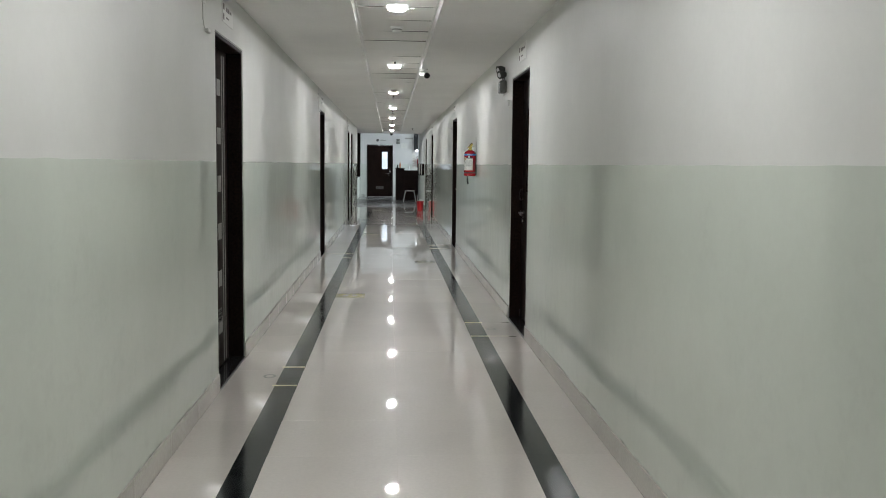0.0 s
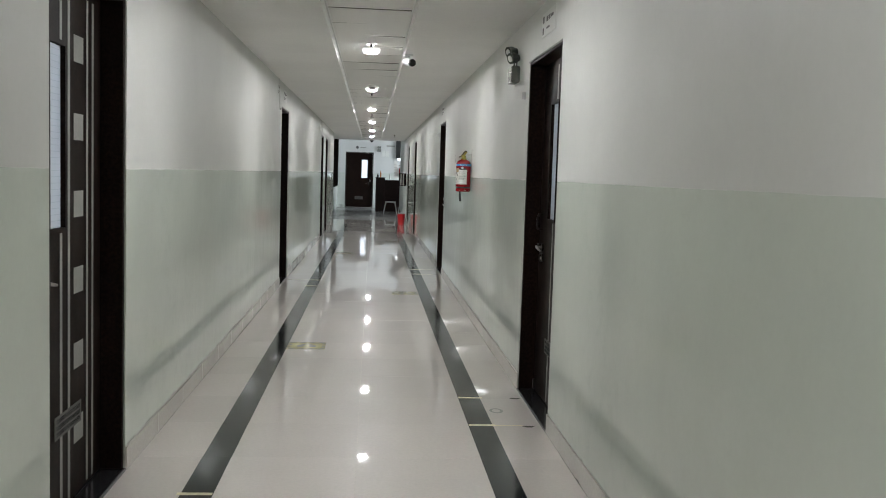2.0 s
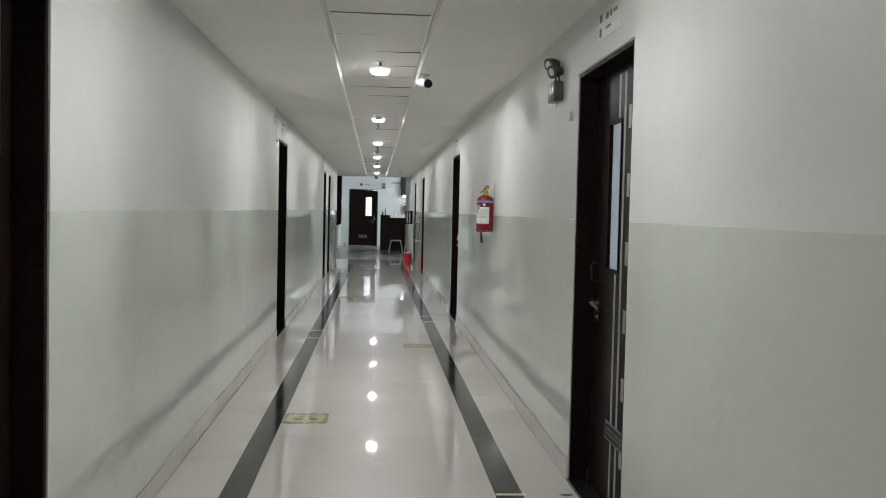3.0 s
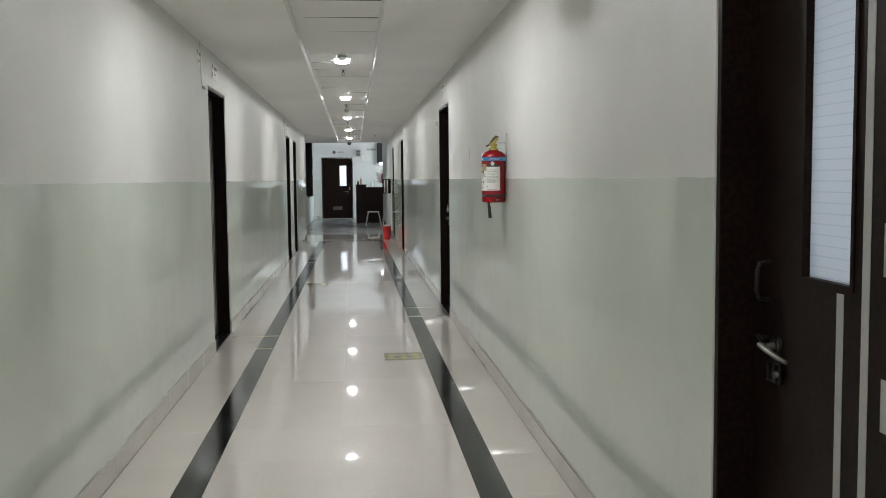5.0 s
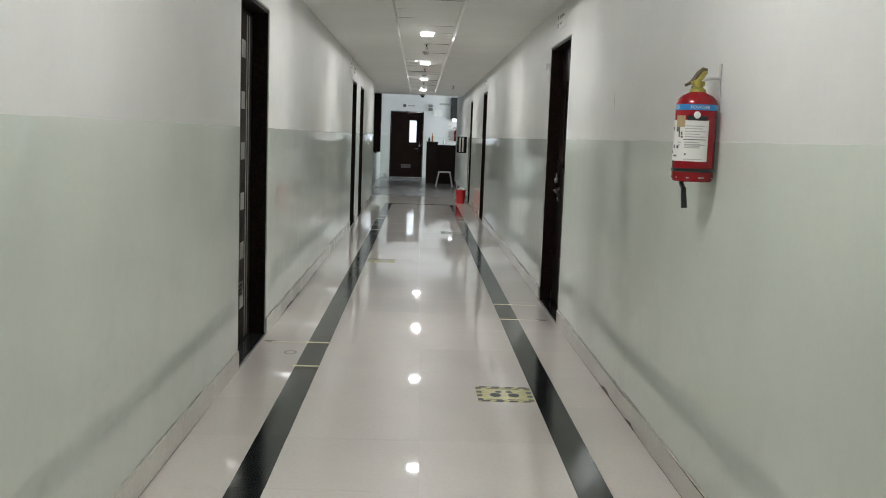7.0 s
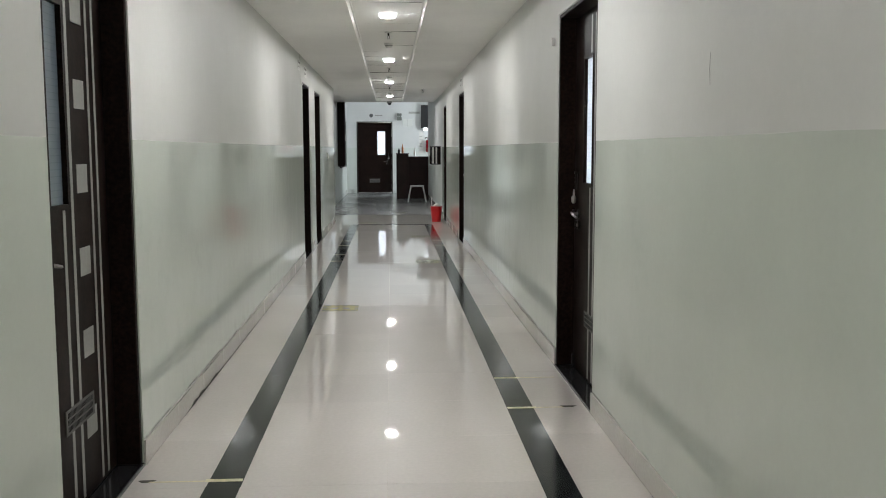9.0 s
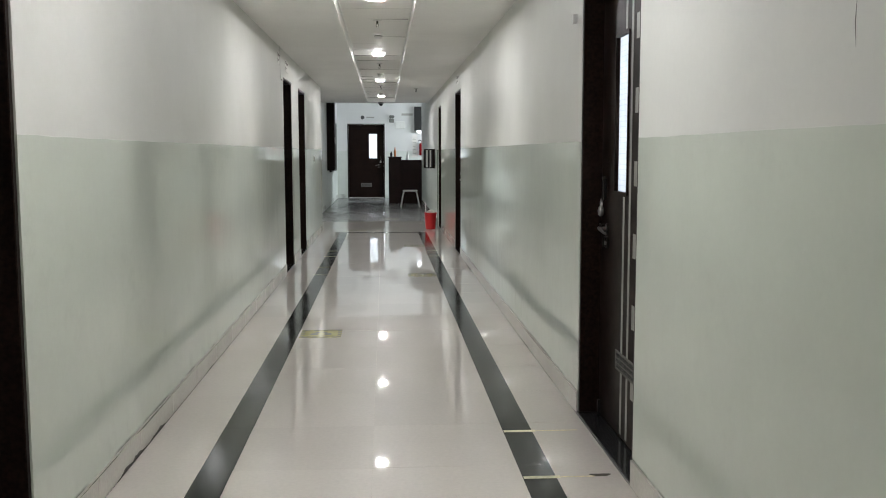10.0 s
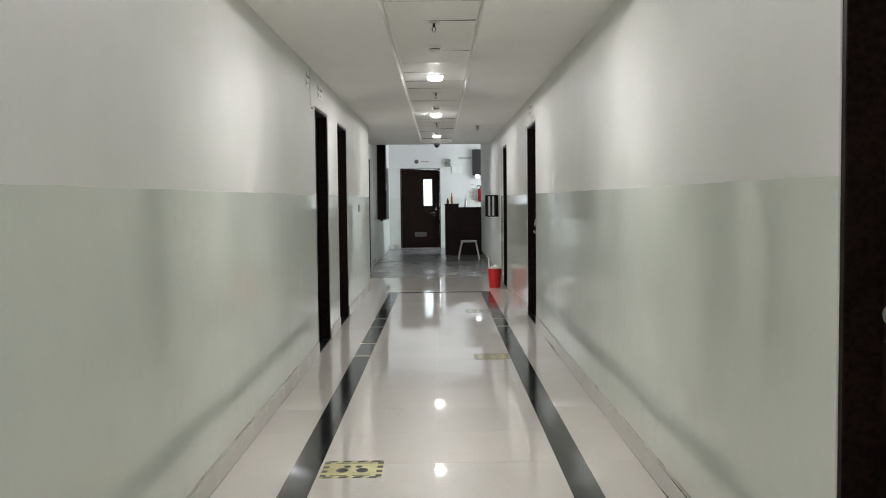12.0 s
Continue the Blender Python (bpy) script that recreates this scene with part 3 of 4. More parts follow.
bullet_camera(0.325, 10.15, SIDE)
d = root("dome_camera", pose(0.0, 31.35, SIDE), "small dark dome camera under the ceiling's far edge", "security camera")
bm = bmesh.new()
lathe(bm, [(0.0, 0.0), (0.06, 0.0), (0.06, -0.03), (0.05, -0.034), (0.0, -0.034)], sides=24)
part("base", bm, M_GREYPL, d, smooth=True)
bm = bmesh.new()
lathe(bm, [(0.0, -0.034), (0.045, -0.034), (0.040, -0.058), (0.022, -0.075), (0.0, -0.08)], sides=24)
part("dome", bm, M_BLACK, d, smooth=True)


# ---- wall things ----
def extinguisher(x, y, z0):
    """Hangs on the right wall; z0 is the bottom of its cylinder."""
    d = root("fire_extinguisher", pose(x, y, z0) @ Matrix.Diagonal((1, 1, 1.035, 1)), "red dry powder fire extinguisher with white label, hung on the wall", "fire extinguisher")
    r = 0.072
    bm = bmesh.new()
    lathe(bm, [(0.0, 0.006), (0.055, 0.0), (0.066, 0.002), (r, 0.014), (r, 0.260), (0.067, 0.277), (0.053, 0.291), (0.032, 0.300), (0.026, 0.306), (0.0, 0.306)], sides=48)
    part("cylinder", bm, M_RED, d, "glossy red cylinder", smooth=True)
    bm = bmesh.new()
    lathe(bm, [(r + 0.0005, 0.034), (r + 0.003, 0.036), (r + 0.003, 0.044), (r + 0.0005, 0.046)], sides=48)
    part("strap", bm, M_BLACK, d, "thin dark strap", smooth=True)

    def wrap(name, a0, a1, z1, z2, mat, label, off, parent=d):
        b = bmesh.new()
        n = max(3, int(abs(a1 - a0) / 6))
        lo = [b.verts.new(((r + off) * math.cos(radians(a0 + (a1 - a0) * k / n)), (r + off) * math.sin(radians(a0 + (a1 - a0) * k / n)), z1)) for k in range(n + 1)]
        hi = [b.verts.new((v.co.x, v.co.y, z2)) for v in lo]
        for k in range(n):
            b.faces.new((lo[k], lo[k + 1], hi[k + 1], hi[k]))
        return part(name, b, mat, parent, label, smooth=True)

    wrap("colour_band", 90, 450, 0.2405, 0.2600, M_BLUE, "blue band with white lettering", 0.0012)
    lab = wrap("paper_label", 150, 292, 0.070, 0.207, M_PAPER, "white printed label", 0.0010)
    for k in range(9):
        wrap("print_line", 226, 226 + (54, 48, 57, 40, 55, 52, 30, 57, 44)[k], 0.186 - 0.009 * k, 0.189 - 0.009 * k, M_FAINT, "", 0.0016, lab)
    wrap("print_bar", 224, 284, 0.141, 0.1435, M_INK, "", 0.0018, lab)
    for k, (a, w, zz, h) in enumerate(((196, 14, 0.168, 0.016), (176, 10, 0.172, 0.012), (200, 8, 0.112, 0.010), (184, 8, 0.112, 0.012), (172, 10, 0.096, 0.008), (186, 16, 0.084, 0.006), (228, 5, 0.090, 0.006))):
        wrap("print_mark", a, a + w, zz, zz + h, M_INK, "", 0.0016, lab)
    wrap("warning_patch", 196, 226, 0.184, 0.222, M_TAN, "faded tan sticker", 0.0022)
    wrap("dark_patch", 232, 286, 0.206, 0.222, M_BLACK, "dark printed strip", 0.0012)
    # chipped paint along the bottom rim
    for k in range(7):
        a = 205 + 26 * k + 7 * (k % 3)
        wrap("paint_chip", a, a + 4 + 3 * (k % 3), 0.0135, 0.0155 + 0.0012 * ((k * 5) % 4), M_FAINT, "", 0.0007)
    for k, (a, w, zz, h) in enumerate(((206, 5, 0.150, 0.020), (214, 7, 0.148, 0.006), (214, 5, 0.156, 0.012), (206, 12, 0.190, 0.004), (206, 10, 0.130, 0.003), (206, 8, 0.122, 0.003), (226, 40, 0.131, 0.003), (226, 46, 0.125, 0.003), (226, 42, 0.119, 0.003), (226, 50, 0.075, 0.003))):
        wrap("print_mark", a, a + w, zz, zz + h, M_INK if k < 4 else M_FAINT, "", 0.0019, lab)
    # raised lettering on the band
    for start in (238, 330, 150):
        cu = bpy.data.curves.new("lettering", "FONT")
        cu.body, cu.size, cu.resolution_u = "POWDER", 0.016, 2
        tmp = bpy.data.objects.new("lettering", cu)
        scene.collection.objects.link(tmp)
        me = bpy.data.meshes.new_from_object(tmp.evaluated_get(bpy.context.evaluated_depsgraph_get()))
        bpy.data.objects.remove(tmp)
        for v in me.vertices:
            a = radians(start) + v.co.x / r
            v.co = ((r + 0.002) * math.cos(a), (r + 0.002) * math.sin(a), 0.2445 + v.co.y)
        me.materials.clear()
        me.materials.append(M_PAPER)
        ob = new("lettering", me)
        ob.parent = d
    # gauge, valve, handles, hose, wall hook
    bm = bmesh.new()
    lathe(bm, [(0.0, -0.084), (0.010, -0.084), (0.012, -0.076), (0.010, -0.070), (0.0, -0.070)], (-0.018, 0, 0.224), 20, "y")
    part("gauge", bm, M_PAPER, d, "round pressure gauge", smooth=True)
    bm = bmesh.new()
    lathe(bm, [(0.0, 0.30), (0.030, 0.30), (0.027, 0.312), (0.018, 0.318), (0.015, 0.34), (0.0, 0.34)], sides=20)
    box(bm, -0.018, 0.022, -0.012, 0.012, 0.322, 0.340, bevel=0.004)
    part("valve", bm, M_YELLOW, d, "yellow valve body", smooth=True)
    bm = bmesh.new()
    tube(bm, [(-0.026, -0.004, 0.332), (-0.004, -0.004, 0.340), (0.008, -0.004, 0.352), (0.020, -0.004, 0.368), (0.028, -0.004, 0.371)], [0.006, 0.008, 0.010, 0.009, 0.005])
    part("squeeze_lever", bm, M_YELLOW, d, "yellow curved lever", smooth=True)
    bm = bmesh.new()
    tube(bm, [(-0.046, 0.0, 0.324), (-0.026, 0.0, 0.334), (-0.012, 0.0, 0.350), (0.000, 0.0, 0.366), (0.016, 0.0, 0.379), (0.030, 0.0, 0.378)], [0.005, 0.006, 0.008, 0.009, 0.009, 0.005])
    part("carry_handle", bm, M_BROWNPL, d, "dark carry handle", smooth=True)
    bm = bmesh.new()
    tube(bm, [(0.0, 0.012, 0.333), (0.0, 0.05, 0.322), (0.0, 0.078, 0.28), (-0.004, 0.083, 0.15), (-0.016, 0.076, 0.02), (-0.028, 0.03, -0.010), (-0.030, -0.01, -0.026)], 0.009, 12)
    part("hose", bm, M_BLACK, d, "black rubber hose", smooth=True)
    bm = bmesh.new()
    tube(bm, [(-0.030, -0.01, -0.020), (-0.029, -0.012, -0.046), (-0.025, -0.014, -0.090)], [0.009, 0.010, 0.011], 12)
    part("nozzle", bm, M_BLACK, d, "black nozzle", smooth=True)
    bm = bmesh.new()
    tube(bm, [(0.02, 0.0, 0.345), (0.055, 0.0, 0.350), (XR - x, 0.0, 0.350)], 0.004, 8)
    box(bm, XR - x - 0.004, XR - x, -0.012, 0.012, 0.18, 0.40)
    part("wall_hook", bm, M_STEEL, d, "thin steel wall hook", smooth=True)


extinguisher(0.929, 11.25, 1.201)


def emergency_light(x, y, z, size):
    d = root("emergency_light", pose(x, y, z) @ Matrix.Diagonal((size, size, size, 1)), "grey twin-head emergency light fixed high on the wall", "emergency light")
    bm = bmesh.new()
    box(bm, -0.085, 0.0, -0.13, 0.13, -0.19, -0.03, bevel=0.014, seg=2)
    part("battery_box", bm, M_OLIVE, d, "dark grey-green battery box", smooth=True)
    boxed("indicator", (-0.089, -0.084, -0.05, 0.05, -0.13, -0.09), M_FAINT, d)
    for hy, hz in ((-0.07, 0.05), (0.08, 0.13)):
        bm = bmesh.new()
        tube(bm, [(-0.03, hy, -0.035), (-0.03, hy, hz - 0.03)], 0.009)
        tube(bm, [(-0.012, hy + 0.01, hz + 0.004), (-0.06, hy - 0.01, hz), (-0.10, hy - 0.03, hz - 0.012)], [0.034, 0.050, 0.054], 20)
        head = part("lamp_head", bm, M_OLIVE, d, "swivelling lamp head", smooth=True)
        bm = bmesh.new()
        tube(bm, [(-0.1005, hy - 0.0303, hz - 0.0122), (-0.106, hy - 0.033, hz - 0.014)], [0.032, 0.028], 20)
        part("reflector", bm, M_STEEL, head, "bright lens", smooth=True)
    bm = bmesh.new()
    tube(bm, [(-0.008, 0.10, -0.12), (-0.006, 0.13, -0.16), (-0.006, 0.14, -0.22)], 0.004, 6)
    part("cord", bm, M_CABLE, d, smooth=True)


emergency_light(XR, 8.46, 2.12, 0.68)


def door_sign(side, y0, y1, z0, z1, label="faint pale door sign plate with grey icons above a door"):
    x = left_x(y0) if side < 0 else XR
    d = root("door_sign", Matrix.Translation((x, 0, 0)), label, "sign", "signs above the doors")
    s = 1 if side < 0 else -1
    xs = sorted((0.0, s * 0.004))
    bm = bmesh.new()
    box(bm, xs[0], xs[1], y0, y1, z0, z1, bevel=0.0012)
    plate = part("plate", bm, M_PLATE, d)
    xs = sorted((s * 0.004, s * 0.005))
    w = y1 - y0
    a = (y0, 1) if side < 0 else (y1, -1)
    for u0, u1, v0, v1 in ((0.06, 0.17, 0.60, 0.86), (0.06, 0.15, 0.12, 0.40), (0.34, 0.47, 0.58, 0.78), (0.52, 0.62, 0.58, 0.78), (0.67, 0.84, 0.62, 0.74), (0.36, 0.58, 0.26, 0.34)):
        yy = sorted((a[0] + a[1] * u0 * w, a[0] + a[1] * u1 * w))
        bm = bmesh.new()
        box(bm, xs[0], xs[1], yy[0], yy[1], z0 + v0 * (z1 - z0), z0 + v1 * (z1 - z0))
        part("print_bar", bm, M_SIGNINK, plate)


M_PLATE = material("acrylic_plate", (0.78, 0.785, 0.75), 0.35, blotch=0.03)
door_sign(-1, 5.57, 5.93, 2.165, 2.29)
door_sign(-1, 13.27, 13.62, 2.16, 2.29)
door_sign(-1, 21.38, 21.72, 2.16, 2.29)
door_sign(-1, 20.68, 20.90, 2.18, 2.31)
door_sign(-1, 12.60, 12.80, 2.18, 2.31)
door_sign(-1, 4.88, 5.08, 2.18, 2.31)
door_sign(1, 7.18, 7.58, 2.165, 2.30)
door_sign(1, 14.95, 15.36, 2.18, 2.31)
door_sign(1, 23.05, 23.4, 2.16, 2.29)


def door_sensor(side, y, z=2.04, upright=False):
    """A loose cable from the ceiling down to a small white contact box beside a door's head."""
    x = left_x(y) if side < 0 else XR
    s = 1 if side < 0 else -1
    d = root("contact_box", Matrix.Translation((x, y, z)), "small white contact box with loose cable beside a door head" if side < 0 else "small white contact box on the wall beside a door head", "sensor", "contact boxes beside the doors")
    bm = bmesh.new()
    xs = sorted((0.0, s * 0.022))
    hy, hz = (0.011, 0.024) if upright else (0.035, 0.010)
    box(bm, xs[0], xs[1], -hy, hy, -hz, hz, bevel=0.003)
    part("case", bm, M_WHITE, d)
    if side < 0:
        bm = bmesh.new()
        q = s * 0.006
        tube(bm, [(q, -0.03, 0.0), (q, -0.07, 0.015), (q, -0.10, 0.05), (q, -0.11, 0.14), (q, -0.12, 0.2), (q, -0.11, 0.26), (q, -0.13, 0.31), (q, -0.14, SIDE - z)], 0.0026, 8)
        part("cable", bm, M_CABLE, d, "slack grey-white cable", smooth=True)


door_sensor(-1, 5.08)
door_sensor(-1, 12.83)
door_sensor(-1, 20.98)
door_sensor(1, 8.12, 1.88, True)
door_sensor(1, 15.80, 1.94, True)

# vertical scratch on the right wall and light switch on the left
bm = bmesh.new()
tube(bm, [(XR - 0.0004, 13.04, 1.60), (XR - 0.0004, 13.043, 1.55), (XR - 0.0004, 13.037, 1.50)], [0.0003, 0.0010, 0.0003], 6)
tagged(part("wall_scratch", bm, M_SIGNINK), "thin faint vertical scratch in the wall's paint", "scratch")
d = root("light_switch", Matrix.Translation((left_x(25.2), 25.2, 1.2)), "small white light switch plate on the green wall", "light switch")
boxed("plate", (0.0, 0.008, -0.05, 0.05, -0.05, 0.05), M_WHITE, d, bevel=0.003)
boxed("rocker", (0.008, 0.013, -0.02, 0.02, -0.03, 0.03), M_PAPER, d, bevel=0.002)

# slatted dark rack on the right wall of the hall's approach
d = root("wall_rack", Matrix.Translation((XR, 29.0, 1.0)), "dark slatted rack with pale papers on the wall", "wall rack")
boxed("back_board", (-0.012, 0.0, -0.25, 0.25, 0.0, 0.36), M_WENGE, d, bevel=0.002)
for yy in (-0.25, 0.23):
    boxed("side_panel", (-0.19, -0.012, yy, yy + 0.02, 0.0, 0.36), M_WENGE, d, bevel=0.002)
for xx in (-0.19, -0.13, -0.07):
    boxed("slat", (xx, xx + 0.022, -0.268, -0.2505, 0.005, 0.355), M_BLACK, d, bevel=0.002)
for xx in (-0.165, -0.10):
    boxed("paper", (xx, xx + 0.03, -0.256, -0.2502, 0.02, 0.34), M_PAPER, d)

# dark wall cabinet on the hall's left wall, with a taller panel before it
d = root("wall_cabinet", Matrix.Translation((-1.28, 33.3, 0.0)), "tall dark wood cabinet hung on the hall wall", "wall cabinet")
boxed("carcass", (0.0, 0.16, 0.0, 0.42, 0.88, 2.50), M_WENGE, d, bevel=0.004)
boxed("cabinet_door", (0.16, 0.18, 0.01, 0.41, 0.90, 2.48), M_WENGE, d, bevel=0.003)
boxed("handle", (0.18, 0.195, 0.03, 0.05, 1.5, 1.65), M_STEEL, d, bevel=0.003)
d = root("notice_board", Matrix.Translation((-1.28, 34.2, 0.0)), "dark framed notice board on the hall wall", "notice board")
boxed("board", (0.0, 0.04, 0.0, 2.6, 0.82, 2.08), M_BLACK, d, bevel=0.004)
boxed("frame_edge", (0.04, 0.055, -0.001, 0.05, 0.82, 2.08), M_GREYPL, d, bevel=0.003)
boxed("frame_edge", (0.04, 0.055, 2.55, 2.601, 0.82, 2.08), M_GREYPL, d, bevel=0.003)

# ---- hall things ----
M_COUNTER = material("red_brown_veneer", (0.026, 0.010, 0.008), 0.4, spec=0.2, grain=0.4, grain_scale=50, blotch=0.2, blotch_scale=4)
d = root("reception_counter", Matrix.Translation((0.0, 35.1, 0.0)), "dark wood reception counter with a raised end block", "counter")
bm = bmesh.new()
box(bm, 0.17, 0.49, -0.02, 0.62, 0.0, 1.17, bevel=0.004)
part("end_block", bm, M_COUNTER, d)
boxed("front_panel", (0.49, 2.6, 0.06, 0.10, 0.0, 1.08), M_COUNTER, d, bevel=0.003)
boxed("counter_top", (0.49, 2.6, 0.02, 0.55, 1.08, 1.11), M_COUNTER, d, bevel=0.004)
boxed("end_cap", (0.155, 0.505, -0.035, 0.635, 1.17, 1.195), M_COUNTER, d, bevel=0.004)


def bottle(x, y, z, r, h, mat, name, label):
    bm = bmesh.new()
    lathe(bm, [(0.0, 0.0), (r, 0.0), (r, h * 0.6), (r * 0.5, h * 0.75), (r * 0.38, h), (0.0, h)], (x, y, z), 20)
    tagged(part(name, bm, mat, smooth=True), label, "bottle")


bottle(0.24, 35.3, 1.195, 0.03, 0.13, M_BLACK, "pot", "small dark pot standing on the counter's end block")
bottle(0.335, 35.25, 1.195, 0.028, 0.24, M_ORANGE, "spray_bottle", "orange bottle standing on the counter's end block")
bottle(0.66, 35.35, 1.11, 0.03, 0.22, M_WHITE, "sanitizer_bottle", "pale pump bottle standing on the counter")

# stool with splayed legs
d = root("stool", Matrix.Translation((0.67, 33.6, 0.0)) @ Matrix.Diagonal((0.82, 0.82, 1, 1)), "low white metal stool with splayed legs before the counter", "stool")
bm = bmesh.new()
pts = [(0.20 * math.cos(a), 0.15 * math.sin(a), 0.385) for a in [2 * math.pi * k / 24 for k in range(25)]]
tube(bm, pts, 0.020, 8)
part("seat_ring", bm, M_STOOL, d, "white tubular ring", smooth=True)
bm = bmesh.new()
lathe(bm, [(0.0, 0.375), (0.9 * 0.17, 0.375), (0.165, 0.385), (0.15, 0.392), (0.0, 0.395)], sides=28)
part("seat", bm, M_STEEL, d, "grey metal seat", smooth=True)
for sx in (-1, 1):
    for sy in (-1, 1):
        bm = bmesh.new()
        tube(bm, [(sx * 0.175, sy * 0.11, 0.385), (sx * 0.215, sy * 0.15, 0.26), (sx * 0.27, sy * 0.20, 0.012)], 0.018, 10)
        leg = part("leg", bm, M_STOOL, d, smooth=True)
        bm = bmesh.new()
        lathe(bm, [(0.0, 0.0), (0.02, 0.0), (0.02, 0.018), (0.0, 0.018)], (sx * 0.272, sy * 0.202, 0.0), 12)
        part("rubber_foot", bm, M_WHITE, leg)

# bucket with a mop head's cloth in it
d = root("bucket", Matrix.Translation((0.835, 27.0, 0.0)), "red plastic bucket standing against the wall", "bucket")
bm = bmesh.new()
lathe(bm, [(0.0, 0.0), (0.080, 0.0), (0.083, 0.006), (0.104, 0.262), (0.110, 0.264), (0.110, 0.280), (0.102, 0.280), (0.099, 0.262), (0.078, 0.012), (0.0, 0.012)], sides=36)
part("pail", bm, M_BUCKET, d, smooth=True)
bm = bmesh.new()
tube(bm, [(0.11 * math.cos(a), 0.10 * math.sin(a) - 0.0, 0.268 - 0.02 * math.sin(a)) for a in [math.pi * (1 + k / 16) for k in range(17)]], 0.003, 6)
part("bail", bm, M_STEEL, d, "wire handle", smooth=True)
bm = bmesh.new()
for k in range(14):
    a = k * 2.4
    r = 0.02 + 0.055 * ((k * 7) % 14) / 14
    bmesh.ops.create_icosphere(bm, subdivisions=2, radius=0.022 + 0.008 * (k % 3), matrix=Matrix.Translation((r * math.cos(a), r * math.sin(a), 0.272 + 0.008 * (k % 4))))
cl = tagged(part("cleaning_cloth", bm, M_PAPER, smooth=True), "crumpled pale cloth in the red bucket", "cloth")
cl.matrix_world = Matrix.Translation((0.835, 27.0, 0.0))
bm = bmesh.new()
tube(bm, [(0.78, 27.06, 0.03), (0.765, 27.16, 0.25), (0.755, 27.24, 0.45)], 0.010, 10)
tagged(part("brush_stick", bm, M_STOOL, smooth=True), "short pale stick leaning in the bucket", "stick")

# signs, emergency light and panel on the end wall
d = root("door_sign", Matrix.Translation((0, YBACK, 0)), "dark round icon and grey text above the end door", "sign", "signs above the doors")
bm = bmesh.new()
lathe(bm, [(0.0, -0.006), (0.055, -0.006), (0.055, 0.0), (0.0, 0.0)], (-0.55, 0, 2.295), 24, "y")
part("icon", bm, M_INK, d)
boxed("text_bar", (-0.44, -0.22, -0.004, 0.0, 2.28, 2.315), M_FAINT, d)
d = root("emergency_light", Matrix.Translation((0.28, YBACK, 2.2)), "dark twin-head emergency light on the end wall", "emergency light")
boxed("battery_box", (-0.07, 0.07, -0.06, 0.0, -0.05, 0.06), M_GREYPL, d, bevel=0.01)
for s in (-1, 1):
    bm = bmesh.new()
    tube(bm, [(s * 0.03, -0.01, 0.115), (s * 0.03, -0.05, 0.12), (s * 0.03, -0.085, 0.115)], [0.03, 0.045, 0.045], 16)
    part("lamp_head", bm, M_GREYPL, d, smooth=True)
    bm = bmesh.new()
    tube(bm, [(s * 0.03, -0.03, 0.05), (s * 0.03, -0.03, 0.1)], 0.008, 8)
    part("stem", bm, M_GREYPL, d)
d = root("wall_notice", Matrix.Translation((0.0, YBACK, 0.0)), "small grey nameplate high on the end wall", "sign")
boxed("plate", (0.56, 0.88, -0.006, 0.0, 2.35, 2.41), M_FAINT, d)
d = root("switch_panel", Matrix.Translation((0.0, YBACK, 0.0)), "pale electrical panel cover on the end wall", "electrical panel")
boxed("cover", (0.38, 0.66, -0.02, 0.0, 1.98, 2.19), M_PLATE, d, bevel=0.004)
boxed("cover_seam", (0.515, 0.52, -0.021, -0.0195, 1.98, 2.19), M_FAINT, d)
d = root("notice_sheet", Matrix.Translation((0.925, YBACK, 1.17)), "tall white printed notice sheet on the end wall", "notice")
boxed("sheet", (-0.065, 0.065, -0.004, 0.0, 0.0, 0.65), M_PAPER, d)
for k in range(5):
    boxed("print_bar", (-0.05, 0.05 - 0.012 * (k % 3), -0.005, -0.0038, 0.10 + 0.10 * k, 0.118 + 0.10 * k), M_FAINT, d)
d = root("wall_monitor", Matrix.Translation((1.06, YBACK - 0.12, 0.0)), "dark flat monitor hung high beside the counter", "monitor")
boxed("screen", (-0.14, 0.55, 0.0, 0.05, 1.92, 2.6), M_BLACK, d, bevel=0.006)
boxed("wall_mount", (0.1, 0.3, 0.05, 0.12, 2.1, 2.4), M_GREYPL, d, bevel=0.004)

# glowing box added for a bright spot of unknown source
d = root("glow_box", Matrix.Translation((1.05, YBACK - 0.15, 1.84)), "small white box with a glowing face, added for the bright spot under the dark monitor", "wall lamp")
boxed("lamp_box", (-0.06, 0.06, 0.03, 0.15, 0.0, 0.10), M_WHITE, d, bevel=0.008)
boxed("glow_face", (-0.055, 0.055, 0.018, 0.0295, 0.008, 0.092), M_LIT, d, "glowing white face", bevel=0.004)

# a second extinguisher on the end wall, half hidden by the corridor's corner
d = root("fire_extinguisher", Matrix.Translation((1.13, YBACK - 0.09, 1.22)), "red fire extinguisher hung on the end wall behind the counter", "fire extinguisher")
bm = bmesh.new()
lathe(bm, [(0.0, 0.0), (0.06, 0.0), (0.072, 0.01), (0.072, 0.30), (0.06, 0.34), (0.025, 0.36), (0.0, 0.36)], sides=28)
part("cylinder", bm, M_RED, d, smooth=True)
bm = bmesh.new()
tube(bm, [(0, 0, 0.35), (0, 0, 0.41), (-0.06, -0.02, 0.43), (-0.10, -0.02, 0.40)], 0.016, 10)
part("valve", bm, M_BLACK, d, smooth=True)
bm = bmesh.new()
tube(bm, [(0, 0.06, 0.30), (0, 0.09, 0.32)], 0.01, 8)
part("wall_hook", bm, M_STEEL, d)


